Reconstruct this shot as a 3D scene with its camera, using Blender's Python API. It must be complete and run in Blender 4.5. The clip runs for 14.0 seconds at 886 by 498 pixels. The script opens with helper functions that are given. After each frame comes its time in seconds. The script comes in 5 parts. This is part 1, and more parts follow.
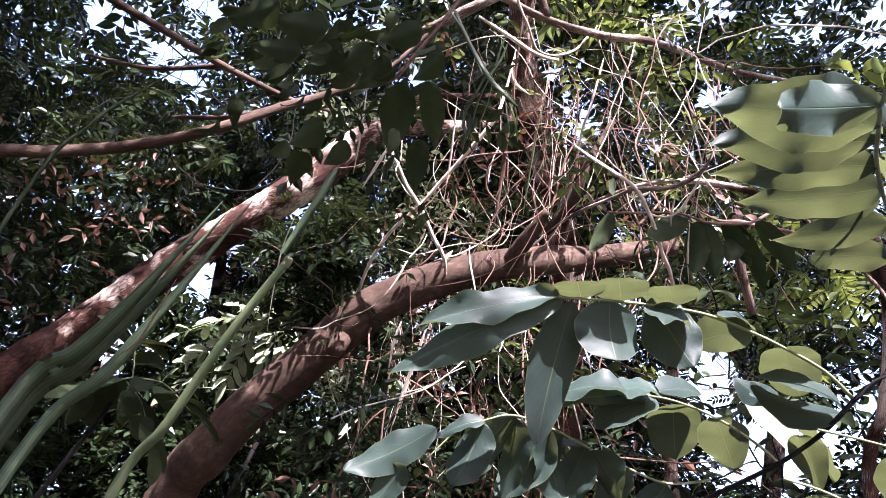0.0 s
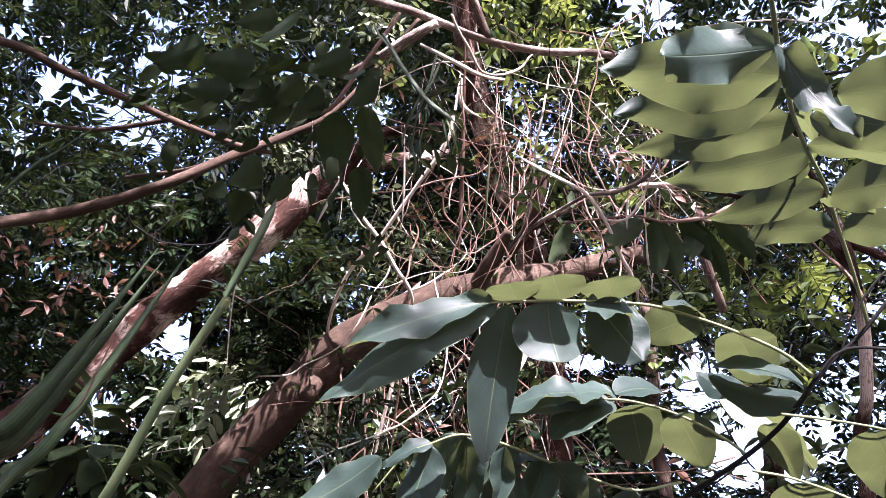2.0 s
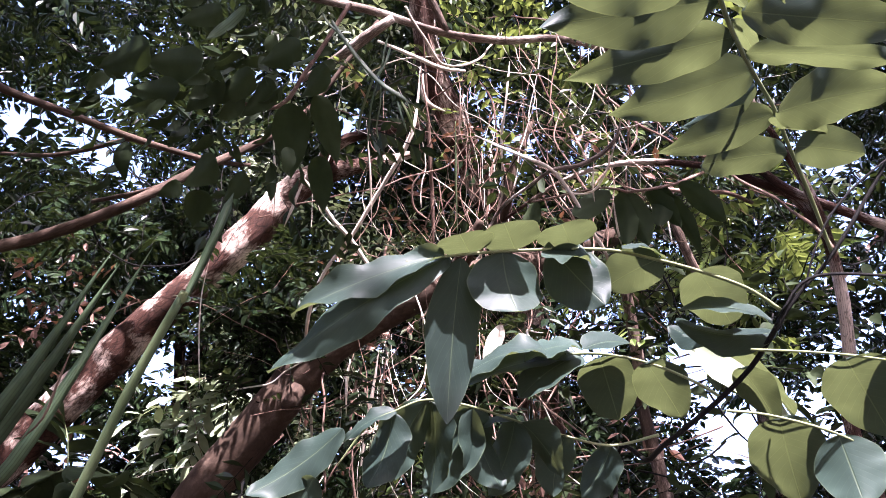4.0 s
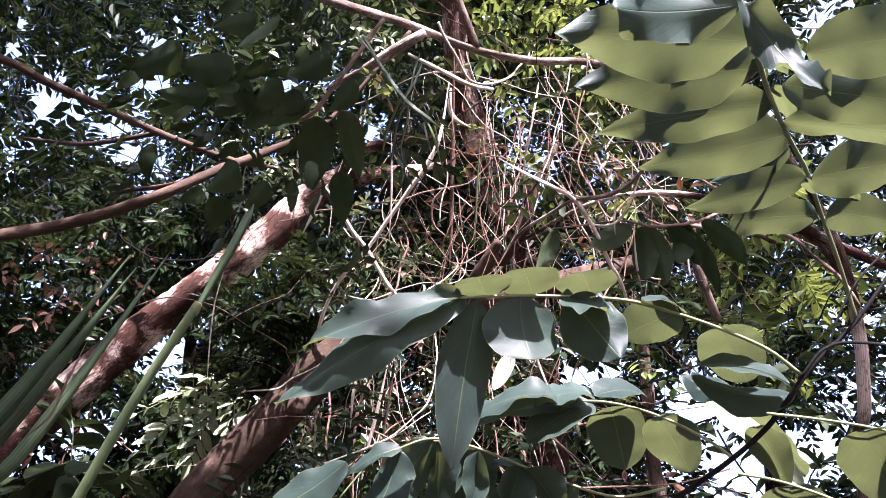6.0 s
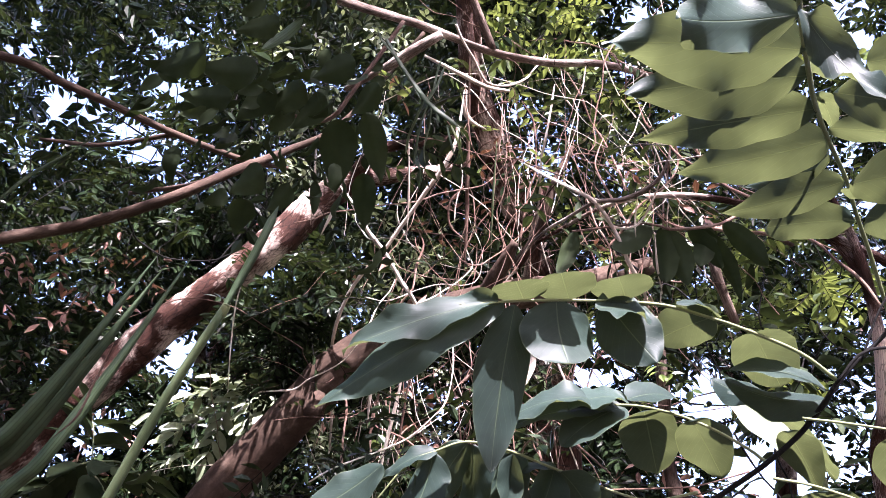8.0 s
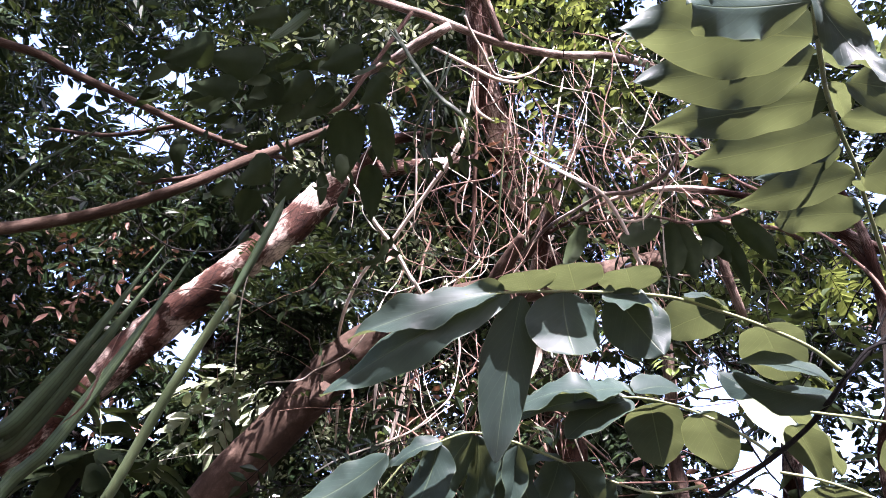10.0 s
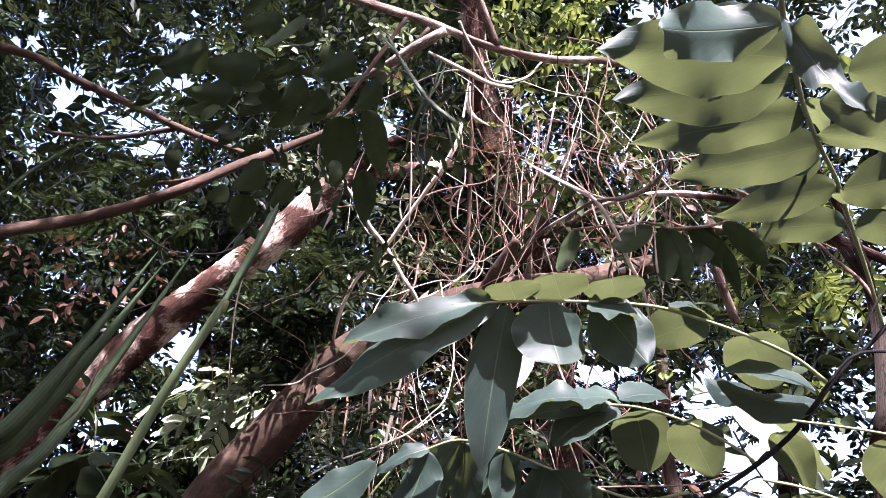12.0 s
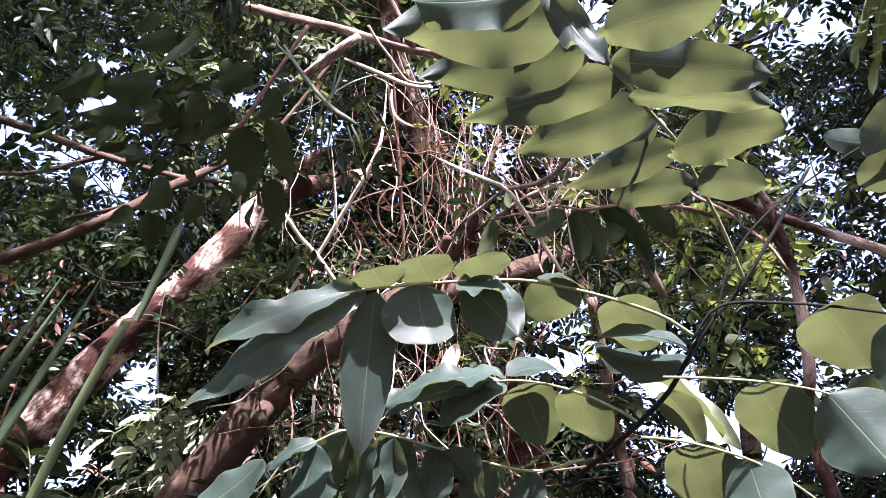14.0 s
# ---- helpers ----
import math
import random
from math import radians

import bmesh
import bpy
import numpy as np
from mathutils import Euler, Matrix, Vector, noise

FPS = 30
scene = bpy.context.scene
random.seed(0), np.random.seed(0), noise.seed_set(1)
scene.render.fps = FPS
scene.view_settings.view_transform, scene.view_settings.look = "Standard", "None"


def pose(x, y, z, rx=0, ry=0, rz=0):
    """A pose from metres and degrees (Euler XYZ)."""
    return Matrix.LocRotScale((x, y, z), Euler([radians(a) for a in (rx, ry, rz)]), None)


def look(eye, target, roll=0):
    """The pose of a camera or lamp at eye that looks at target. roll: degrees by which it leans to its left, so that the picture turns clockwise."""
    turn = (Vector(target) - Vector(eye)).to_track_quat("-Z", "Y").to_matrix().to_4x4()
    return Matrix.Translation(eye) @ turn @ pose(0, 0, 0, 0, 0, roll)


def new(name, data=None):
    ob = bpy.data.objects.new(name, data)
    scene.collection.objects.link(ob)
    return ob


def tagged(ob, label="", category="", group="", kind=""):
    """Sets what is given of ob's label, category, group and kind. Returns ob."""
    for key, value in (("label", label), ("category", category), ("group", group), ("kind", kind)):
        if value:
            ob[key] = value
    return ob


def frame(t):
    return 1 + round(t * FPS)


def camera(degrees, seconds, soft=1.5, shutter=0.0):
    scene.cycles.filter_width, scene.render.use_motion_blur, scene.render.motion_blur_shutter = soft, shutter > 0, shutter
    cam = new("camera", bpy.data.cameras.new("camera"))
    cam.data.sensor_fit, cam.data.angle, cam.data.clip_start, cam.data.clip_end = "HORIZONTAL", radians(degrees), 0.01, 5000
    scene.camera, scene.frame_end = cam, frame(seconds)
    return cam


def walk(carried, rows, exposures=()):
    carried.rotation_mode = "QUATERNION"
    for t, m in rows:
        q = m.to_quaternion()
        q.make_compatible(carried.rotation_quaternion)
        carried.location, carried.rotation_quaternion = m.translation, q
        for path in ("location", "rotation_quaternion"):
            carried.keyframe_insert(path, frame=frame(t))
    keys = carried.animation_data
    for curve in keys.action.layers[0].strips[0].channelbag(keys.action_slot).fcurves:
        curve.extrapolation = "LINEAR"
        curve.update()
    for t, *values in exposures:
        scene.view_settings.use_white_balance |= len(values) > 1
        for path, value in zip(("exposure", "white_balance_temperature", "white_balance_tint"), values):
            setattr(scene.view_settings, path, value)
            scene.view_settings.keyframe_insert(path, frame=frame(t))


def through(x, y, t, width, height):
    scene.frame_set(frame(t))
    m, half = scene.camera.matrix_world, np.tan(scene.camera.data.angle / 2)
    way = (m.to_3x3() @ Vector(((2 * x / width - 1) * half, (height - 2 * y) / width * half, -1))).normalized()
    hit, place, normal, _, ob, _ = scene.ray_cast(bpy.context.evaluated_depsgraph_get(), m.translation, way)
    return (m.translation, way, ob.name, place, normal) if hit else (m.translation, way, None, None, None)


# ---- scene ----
from collections import defaultdict

cam = camera(62.0, 14.0, soft=0.35)
ROWS = [
    (0.0, -0.0728, -0.0852, 1.4997, 119.70, -6.08, -2.37),
    (0.5, -0.0818, -0.0916, 1.4975, 121.04, -4.00, -2.53),
    (1.0, -0.0620, -0.0673, 1.4991, 122.19, -3.03, -1.87),
    (1.5, -0.0051, -0.0609, 1.5039, 122.36, -2.38, -3.13),
    (2.0, -0.0126, -0.0365, 1.5025, 122.47, -0.28, -0.51),
    (2.5, -0.0231, -0.0105, 1.5005, 123.53, 2.82, 1.26),
    (3.0, -0.0054, 0.0122, 1.4763, 123.57, 4.76, 1.81),
    (3.2, 0.0046, 0.0144, 1.4657, 123.47, 5.46, 1.38),
    (5.3, 0.0254, 0.0156, 1.4860, 123.48, 0.45, -0.30),
    (5.5, 0.0225, 0.0100, 1.4899, 123.73, 0.19, -0.42),
    (6.0, 0.0191, 0.0040, 1.4998, 123.90, 0.13, -0.30),
    (6.5, 0.0060, 0.0055, 1.4999, 123.70, -0.38, -0.02),
    (7.0, 0.0000, 0.0000, 1.5000, 124.00, -0.00, 0.00),
    (7.5, -0.0028, 0.0007, 1.4985, 123.72, -0.15, -0.11),
    (8.0, -0.0099, -0.0012, 1.5007, 123.93, -0.30, 0.06),
    (8.2, -0.0096, -0.0041, 1.5026, 123.81, -0.22, 0.29),
    (10.5, -0.0085, 0.0040, 1.4985, 123.24, -1.02, 0.31),
    (11.0, -0.0046, 0.0032, 1.4971, 123.06, -0.85, 0.35),
    (11.5, -0.0000, 0.0051, 1.4986, 123.18, -0.62, 0.31),
    (12.0, 0.0015, -0.0094, 1.5022, 123.49, -0.96, 0.13),
    (12.5, 0.0274, -0.0218, 1.5065, 123.84, 0.00, -0.18),
    (13.0, 0.0509, -0.0064, 1.4983, 123.52, 1.30, 1.04),
    (13.5, 0.0902, -0.0137, 1.4791, 123.65, 5.26, 1.04),
    (14.0, 0.0968, -0.0094, 1.4761, 124.02, 5.02, 0.70),
]
walk(cam, [(t, pose(x, y, z, rx, ry, rz)) for t, x, y, z, rx, ry, rz in ROWS], exposures=[(0.0, 3.03, 6000, 32), (12.5, 3.05, 6000, 32), (13.5, 3.16, 6050, 32), (14.0, 3.16, 6050, 32)])

# ---- daylight ----
SUN_UP, SUN_TURN = 49.0, 158.0  # degrees: height, and turn from north (+y) towards east (+x)
world = bpy.data.worlds.new("world")
scene.world = world
world.use_nodes = True
wn = world.node_tree
sky = wn.nodes.new("ShaderNodeTexSky")
sky.sky_type, sky.sun_disc = "NISHITA", False
sky.sun_elevation, sky.sun_rotation = radians(SUN_UP), radians(SUN_TURN)
sky.air_density, sky.dust_density = 1.0, 3.0
wn.links.new(sky.outputs[0], wn.nodes["Background"].inputs[0])
wn.nodes["Background"].inputs[1].default_value = 0.13
lamp = bpy.data.lights.new("sun", "SUN")
lamp.energy, lamp.angle, lamp.color = 5.0, radians(0.5), (1.0, 0.96, 0.9)
sun = new("sun", lamp)
s_dir = Vector((math.sin(radians(SUN_TURN)) * math.cos(radians(SUN_UP)), math.cos(radians(SUN_TURN)) * math.cos(radians(SUN_UP)), math.sin(radians(SUN_UP))))
sun.matrix_world = look(tuple(s_dir * 30), (0, 0, 0))


# ---- materials ----
def mat_base(name):
    m = bpy.data.materials.new(name)
    m.use_nodes = True
    n, l = m.node_tree.nodes, m.node_tree.links
    return m, n, l, n["Principled BSDF"], n["Material Output"]


def ramp(n, stops):
    r = n.new("ShaderNodeValToRGB")
    e = r.color_ramp.elements
    e[0].position, e[0].color = stops[0][0], (*stops[0][1], 1)
    e[1].position, e[1].color = stops[-1][0], (*stops[-1][1], 1)
    for p, c in stops[1:-1]:
        x = e.new(p)
        x.color = (*c, 1)
    return r


def bark_mat(name, dark, mid, light, scale=18.0, bump=0.6, stretch=5.0, rough=0.85, patch=0.5):
    """Fissured bark: streaks along the limb (UV v), worn patches, painted sun flecks in some."""
    m, n, l, b, out = mat_base(name)
    tc = n.new("ShaderNodeTexCoord")
    mp = n.new("ShaderNodeMapping")
    mp.inputs["Scale"].default_value = (scale * stretch / 5, scale / stretch, 1)
    l.new(tc.outputs["UV"], mp.inputs[0])
    fine = n.new("ShaderNodeTexNoise")
    fine.inputs["Scale"].default_value, fine.inputs["Detail"].default_value, fine.inputs["Roughness"].default_value = 6.0, 8, 0.7
    l.new(mp.outputs[0], fine.inputs["Vector"])
    big = n.new("ShaderNodeTexNoise")
    big.inputs["Scale"].default_value, big.inputs["Detail"].default_value = 6.0, 6
    l.new(tc.outputs["Object"], big.inputs["Vector"])
    plate = n.new("ShaderNodeTexVoronoi")
    plate.inputs["Scale"].default_value, plate.feature = 3.2, "DISTANCE_TO_EDGE"
    wob = n.new("ShaderNodeVectorMath")
    wob.operation = "ADD"
    l.new(mp.outputs[0], wob.inputs[0])
    l.new(big.outputs["Color"], wob.inputs[1])
    l.new(wob.outputs[0], plate.inputs["Vector"])
    crack = ramp(n, [(0.0, (0.35, 0.35, 0.35)), (0.09, (1, 1, 1))])
    l.new(plate.outputs["Distance"], crack.inputs[0])
    r1 = ramp(n, [(0.36, dark), (0.5, mid), (0.62, light)])
    mixv = n.new("ShaderNodeMix")
    mixv.data_type = "FLOAT"
    mixv.inputs[0].default_value = patch
    l.new(fine.outputs[0], mixv.inputs[2])
    l.new(big.outputs[0], mixv.inputs[3])
    l.new(mixv.outputs[0], r1.inputs[0])
    dim = n.new("ShaderNodeMix")
    dim.data_type, dim.blend_type = "RGBA", "MULTIPLY"
    dim.inputs[0].default_value = min(1.0, bump)
    l.new(r1.outputs[0], dim.inputs[6])
    l.new(crack.outputs[0], dim.inputs[7])
    l.new(dim.outputs[2], b.inputs["Base Color"])
    b.inputs["Roughness"].default_value = rough
    bp = n.new("ShaderNodeBump")
    bp.inputs["Strength"].default_value, bp.inputs["Distance"].default_value = bump, 0.006
    l.new(fine.outputs[0], bp.inputs["Height"])
    l.new(bp.outputs[0], b.inputs["Normal"])
    b.inputs["Specular IOR Level"].default_value = 0.15
    return m


def leaf_mat(name, deep, fresh, through, rough=0.42, trans=0.38, veins=True, island=False, spec=0.5, grooves=False):
    """A thin leaf: sheen on the skin, light passing through, midrib and side veins from the UV map."""
    m, n, l, b, out = mat_base(name)
    if island:
        src = n.new("ShaderNodeNewGeometry").outputs["Random Per Island"]
    else:
        src = n.new("ShaderNodeObjectInfo").outputs["Random"]
    c = ramp(n, [(0.0, deep), (0.7, fresh), (1.0, tuple(x * 1.35 for x in fresh))])
    l.new(src, c.inputs[0])
    tc = n.new("ShaderNodeTexCoord")
    blot = n.new("ShaderNodeTexNoise")
    blot.inputs["Scale"].default_value, blot.inputs["Detail"].default_value = 45.0, 6
    l.new(tc.outputs["Object"], blot.inputs["Vector"])
    mul = n.new("ShaderNodeMix")
    mul.data_type, mul.blend_type = "RGBA", "OVERLAY"
    mul.inputs[0].default_value = 0.35
    l.new(c.outputs[0], mul.inputs[6])
    l.new(blot.outputs[0], mul.inputs[7])
    colour = mul.outputs[2]
    tcol = n.new("ShaderNodeMix")
    tcol.data_type, tcol.blend_type = "RGBA", "MULTIPLY"
    tcol.inputs[0].default_value = 0.4
    tcol.inputs[6].default_value = (*through, 1)
    l.new(blot.outputs[0], tcol.inputs[7])
    tr = n.new("ShaderNodeBsdfTranslucent")
    if veins:
        sep = n.new("ShaderNodeSeparateXYZ")
        l.new(tc.outputs["UV"], sep.inputs[0])
        ab = n.new("ShaderNodeMath")
        ab.operation = "ABSOLUTE"
        l.new(sep.outputs[0], ab.inputs[0])
        # side veins: stripes slanting away from the midrib
        sl = n.new("ShaderNodeMath")
        sl.operation = "MULTIPLY_ADD"
        sl.inputs[1].default_value = -0.35
        l.new(ab.outputs[0], sl.inputs[0])
        l.new(sep.outputs[1], sl.inputs[2])
        sn = n.new("ShaderNodeMath")
        sn.operation = "MULTIPLY"
        sn.inputs[1].default_value = 62.0
        l.new(sl.outputs[0], sn.inputs[0])
        si = n.new("ShaderNodeMath")
        si.operation = "SINE"
        l.new(sn.outputs[0], si.inputs[0])
        vr = ramp(n, [(0.93, (0, 0, 0)), (1.0, (0.16, 0.16, 0.16))])
        l.new(si.outputs[0], vr.inputs[0])
        mr = ramp(n, [(0.0, (0.8, 0.8, 0.8)), (0.014, (0.6, 0.6, 0.6)), (0.03, (0, 0, 0))])
        l.new(ab.outputs[0], mr.inputs[0])
        er = ramp(n, [(0.955, (0, 0, 0)), (1.0, (0.8, 0.8, 0.8))])
        l.new(ab.outputs[0], er.inputs[0])
        mx = n.new("ShaderNodeMath")
        mx.operation = "MAXIMUM"
        l.new(vr.outputs[0], mx.inputs[0])
        l.new(mr.outputs[0], mx.inputs[1])
        mx2 = n.new("ShaderNodeMath")
        mx2.operation = "MAXIMUM"
        l.new(mx.outputs[0], mx2.inputs[0])
        l.new(er.outputs[0], mx2.inputs[1])
        vm = n.new("ShaderNodeMix")
        vm.data_type = "RGBA"
        l.new(mx2.outputs[0], vm.inputs[0])
        l.new(colour, vm.inputs[6])
        vm.inputs[7].default_value = (0.10, 0.135, 0.075, 1)
        colour = vm.outputs[2]
        bp = n.new("ShaderNodeBump")
        bp.inputs["Strength"].default_value, bp.inputs["Distance"].default_value = 0.35, 0.001
        l.new(mx.outputs[0], bp.inputs["Height"])
        l.new(bp.outputs[0], b.inputs["Normal"])
    if grooves:
        # fine ribs along a strap leaf
        gs = n.new("ShaderNodeSeparateXYZ")
        l.new(tc.outputs["UV"], gs.inputs[0])
        gm = n.new("ShaderNodeMath")
        gm.operation = "MULTIPLY"
        gm.inputs[1].default_value = 15.0
        l.new(gs.outputs[0], gm.inputs[0])
        gi = n.new("ShaderNodeMath")
        gi.operation = "SINE"
        l.new(gm.outputs[0], gi.inputs[0])
        gr = ramp(n, [(0.0, (1, 1, 1)), (0.55, (0.85, 0.85, 0.85)), (0.95, (0.55, 0.58, 0.5))])
        l.new(gi.outputs[0], gr.inputs[0])
        gx = n.new("ShaderNodeMix")
        gx.data_type, gx.blend_type = "RGBA", "MULTIPLY"
        gx.inputs[0].default_value = 1.0
        l.new(colour, gx.inputs[6])
        l.new(gr.outputs[0], gx.inputs[7])
        colour = gx.outputs[2]
    l.new(colour, b.inputs["Base Color"])
    l.new(tcol.outputs[2], tr.inputs[0])
    b.inputs["Roughness"].default_value = rough
    b.inputs["Specular IOR Level"].default_value = spec
    mix = n.new("ShaderNodeMixShader")
    mix.inputs[0].default_value = trans
    l.new(b.outputs[0], mix.inputs[1])
    l.new(tr.outputs[0], mix.inputs[2])
    l.new(mix.outputs[0], out.inputs[0])
    return m


# pale patches: peeled bark, plus sun flecks put into the colour
BARK_RED = bark_mat("red_brown_bark", (0.014, 0.006, 0.004), (0.062, 0.027, 0.019), (0.66, 0.52, 0.44), 14, 1.0, 2.6, patch=0.7)
BARK_GREY = bark_mat("smooth_grey_brown_bark", (0.026, 0.016, 0.012), (0.068, 0.044, 0.033), (0.24, 0.175, 0.14), 9, 0.5, 1.8)
BARK_BROWN = bark_mat("smooth_brown_bark", (0.024, 0.0145, 0.010), (0.05, 0.031, 0.0215), (0.105, 0.071, 0.053), 9, 0.35, 1.8)
# the light tone paints sunlit patches on the limb
BARK_SUN_PATCH = bark_mat("sun_patch_bark", (0.035, 0.022, 0.016), (0.15, 0.11, 0.09), (0.55, 0.47, 0.41), 11, 0.5, 1.8)
# near-black: the twigs' backlit shade is put into the colour
BARK_DARK = bark_mat("shade_toned_twig_bark", (0.003, 0.0026, 0.0024), (0.006, 0.005, 0.0045), (0.011, 0.0095, 0.0085), 20, 0.4)
# pale tone puts sunlight into the colour of vines and roots
VINE_SUNLIT = bark_mat("painted_sunlit_vine", (0.32, 0.25, 0.19), (0.55, 0.46, 0.38), (0.72, 0.65, 0.57), 25, 0.4)
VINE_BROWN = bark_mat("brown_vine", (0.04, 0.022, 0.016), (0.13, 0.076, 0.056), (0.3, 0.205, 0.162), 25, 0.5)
STALK = bark_mat("green_stalk", (0.045, 0.066, 0.03), (0.078, 0.105, 0.05), (0.12, 0.145, 0.075), 20, 0.2, rough=0.5)
STEM_PALE = bark_mat("pale_green_leaf_stalk", (0.11, 0.13, 0.06), (0.17, 0.19, 0.09), (0.24, 0.25, 0.14), 20, 0.2, rough=0.5)
LEAF_NEAR = leaf_mat("leaflet_skin", (0.017, 0.031, 0.027), (0.028, 0.047, 0.038), (0.106, 0.126, 0.045), rough=0.5, trans=0.38, spec=0.26)
# dark green, with shade put into the colour as well
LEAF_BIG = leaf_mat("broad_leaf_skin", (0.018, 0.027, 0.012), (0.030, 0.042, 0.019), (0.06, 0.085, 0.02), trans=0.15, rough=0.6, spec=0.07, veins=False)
# darker than real foliage: the crowns' deep shade is put into the colour
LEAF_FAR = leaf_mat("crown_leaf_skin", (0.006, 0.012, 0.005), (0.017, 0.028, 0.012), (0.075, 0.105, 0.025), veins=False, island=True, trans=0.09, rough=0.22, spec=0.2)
# pale tone that puts sunlight into the colour of some leaves
LEAF_SUNLIT = leaf_mat("painted_sunlit_leaf_skin", (0.13, 0.16, 0.09), (0.2, 0.235, 0.14), (0.2, 0.24, 0.09), veins=False, island=True, trans=0.22, rough=0.4)
LEAF_DRY = leaf_mat("dry_leaf_skin", (0.09, 0.038, 0.026), (0.24, 0.13, 0.095), (0.2, 0.09, 0.04), veins=False, island=True, trans=0.2, rough=0.7)
LEAF_FRESH = leaf_mat("fresh_crown_leaf_skin", (0.07, 0.12, 0.02), (0.10, 0.145, 0.03), (0.17, 0.205, 0.045), veins=False, island=True, trans=0.4)
BLADE = leaf_mat("strap_leaf_skin", (0.048, 0.08, 0.038), (0.068, 0.105, 0.052), (0.09, 0.125, 0.04), trans=0.2, veins=False, rough=0.5, grooves=True)


def soil_mat():
    m, n, l, b, out = mat_base("leaf_litter_soil")
    tc = n.new("ShaderNodeTexCoord")
    a = n.new("ShaderNodeTexNoise")
    a.inputs["Scale"].default_value, a.inputs["Detail"].default_value = 7.0, 9
    l.new(tc.outputs["Object"], a.inputs["Vector"])
    v = n.new("ShaderNodeTexVoronoi")
    v.inputs["Scale"].default_value = 22.0
    l.new(tc.outputs["Object"], v.inputs["Vector"])
    r = ramp(n, [(0.3, (0.025, 0.02, 0.012)), (0.5, (0.06, 0.048, 0.028)), (0.7, (0.12, 0.095, 0.06))])
    l.new(a.outputs[0], r.inputs[0])
    mx = n.new("ShaderNodeMix")
    mx.data_type, mx.blend_type = "RGBA", "MULTIPLY"
    mx.inputs[0].default_value = 0.5
    l.new(r.outputs[0], mx.inputs[6])
    l.new(v.outputs["Color"], mx.inputs[7])
    l.new(mx.outputs[2], b.inputs["Base Color"])
    b.inputs["Roughness"].default_value = 0.95
    bp = n.new("ShaderNodeBump")
    bp.inputs["Distance"].default_value = 0.03
    l.new(v.outputs["Distance"], bp.inputs["Height"])
    l.new(bp.outputs[0], b.inputs["Normal"])
    return m


SOIL = soil_mat()


# ---- mesh tools ----
def mesh_ob(name, verts, faces, mat, parent=None, uvs=None, label="", smooth=True):
    me = bpy.data.meshes.new(name)
    me.from_pydata(verts, [], faces)
    if uvs is not None:
        layer = me.uv_layers.new(name="UVMap")
        idx = np.empty(len(me.loops), dtype=np.int32)
        me.loops.foreach_get("vertex_index", idx)
        layer.data.foreach_set("uv", np.asarray(uvs, dtype=np.float32)[idx].ravel())
    if smooth:
        me.polygons.foreach_set("use_smooth", [True] * len(me.polygons))
    me.materials.append(mat)
    me.update()
    ob = new(name, me)
    if parent is not None:
        ob.parent = parent
        if parent.data is None:  # parts keep their world places under an Empty
            ob.matrix_parent_inverse = Matrix.Translation(-parent.location)
    if label:
        ob["label"] = label
    return ob


def thing(name, place, label, category, group="", kind=""):
    e = new(name)
    e.location = place
    e.empty_display_size = 0.05
    bpy.context.view_layer.update()
    return tagged(e, label, category, group, kind)


def smooth_path(pts, step):
    """A Catmull-Rom line through points of x, y, z, radius."""
    p = [np.array(q, float) for q in pts]
    while len(p) > 2 and np.linalg.norm(p[1][:3] - p[0][:3]) > 2.2 * np.linalg.norm(p[2][:3] - p[1][:3]) + 0.05:
        p.insert(1, p[0] * 0.45 + p[1] * 0.55)  # even out a long first stretch
    p = [2 * p[0] - p[1]] + p + [2 * p[-1] - p[-2]]
    out = []
    for i in range(1, len(p) - 2):
        k = max(2, int(np.linalg.norm(p[i + 1][:3] - p[i][:3]) / step))
        for j in range(k):
            t = j / k
            out.append(0.5 * (2 * p[i] + (p[i + 1] - p[i - 1]) * t + (2 * p[i - 1] - 5 * p[i] + 4 * p[i + 1] - p[i + 2]) * t * t + (3 * p[i] - p[i - 1] - 3 * p[i + 1] + p[i + 2]) * t ** 3))
    out.append(p[-2])
    return np.array(out)


def tube_data(pts, step, sides, rough, rng, knots=0.0):
    """A limb: rings round a smooth line, each ring a little out of round."""
    q = smooth_path(pts, step)
    v, uv, f = [], [], []
    up = np.array([0.31, 0.2, 0.93])
    run = 0.0
    lob = rng.uniform(0, 6.28, 4)
    for i in range(len(q)):
        d = q[min(i + 1, len(q) - 1), :3] - q[max(i - 1, 0), :3]
        d /= max(np.linalg.norm(d), 1e-9)
        a = np.cross(d, up)
        a /= max(np.linalg.norm(a), 1e-9)
        b = np.cross(d, a)
        if i:
            run += np.linalg.norm(q[i, :3] - q[i - 1, :3])
        r0 = max(q[i, 3], 0.0004)
        swell = 1 + knots * max(0.0, math.sin(run * 9 + lob[3])) ** 6
        for k in range(sides):
            t = 2 * math.pi * k / sides
            r = r0 * swell * (1 + rough * (0.5 * math.sin(2 * t + lob[0] + run * 4) + 0.4 * math.sin(3 * t + lob[1] - run * 7) + rng.uniform(-0.45, 0.45)))
            v.append(tuple(q[i, :3] + r * (math.cos(t) * a + math.sin(t) * b)))
            uv.append((k / sides, run))
    for i in range(len(q) - 1):
        for k in range(sides):
            k2 = (k + 1) % sides
            f.append((i * sides + k, i * sides + k2, (i + 1) * sides + k2, (i + 1) * sides + k))
    f.append(tuple(range(sides))[::-1])
    f.append(tuple((len(q) - 1) * sides + k for k in range(sides)))
    return v, f, uv


SEED = [11]


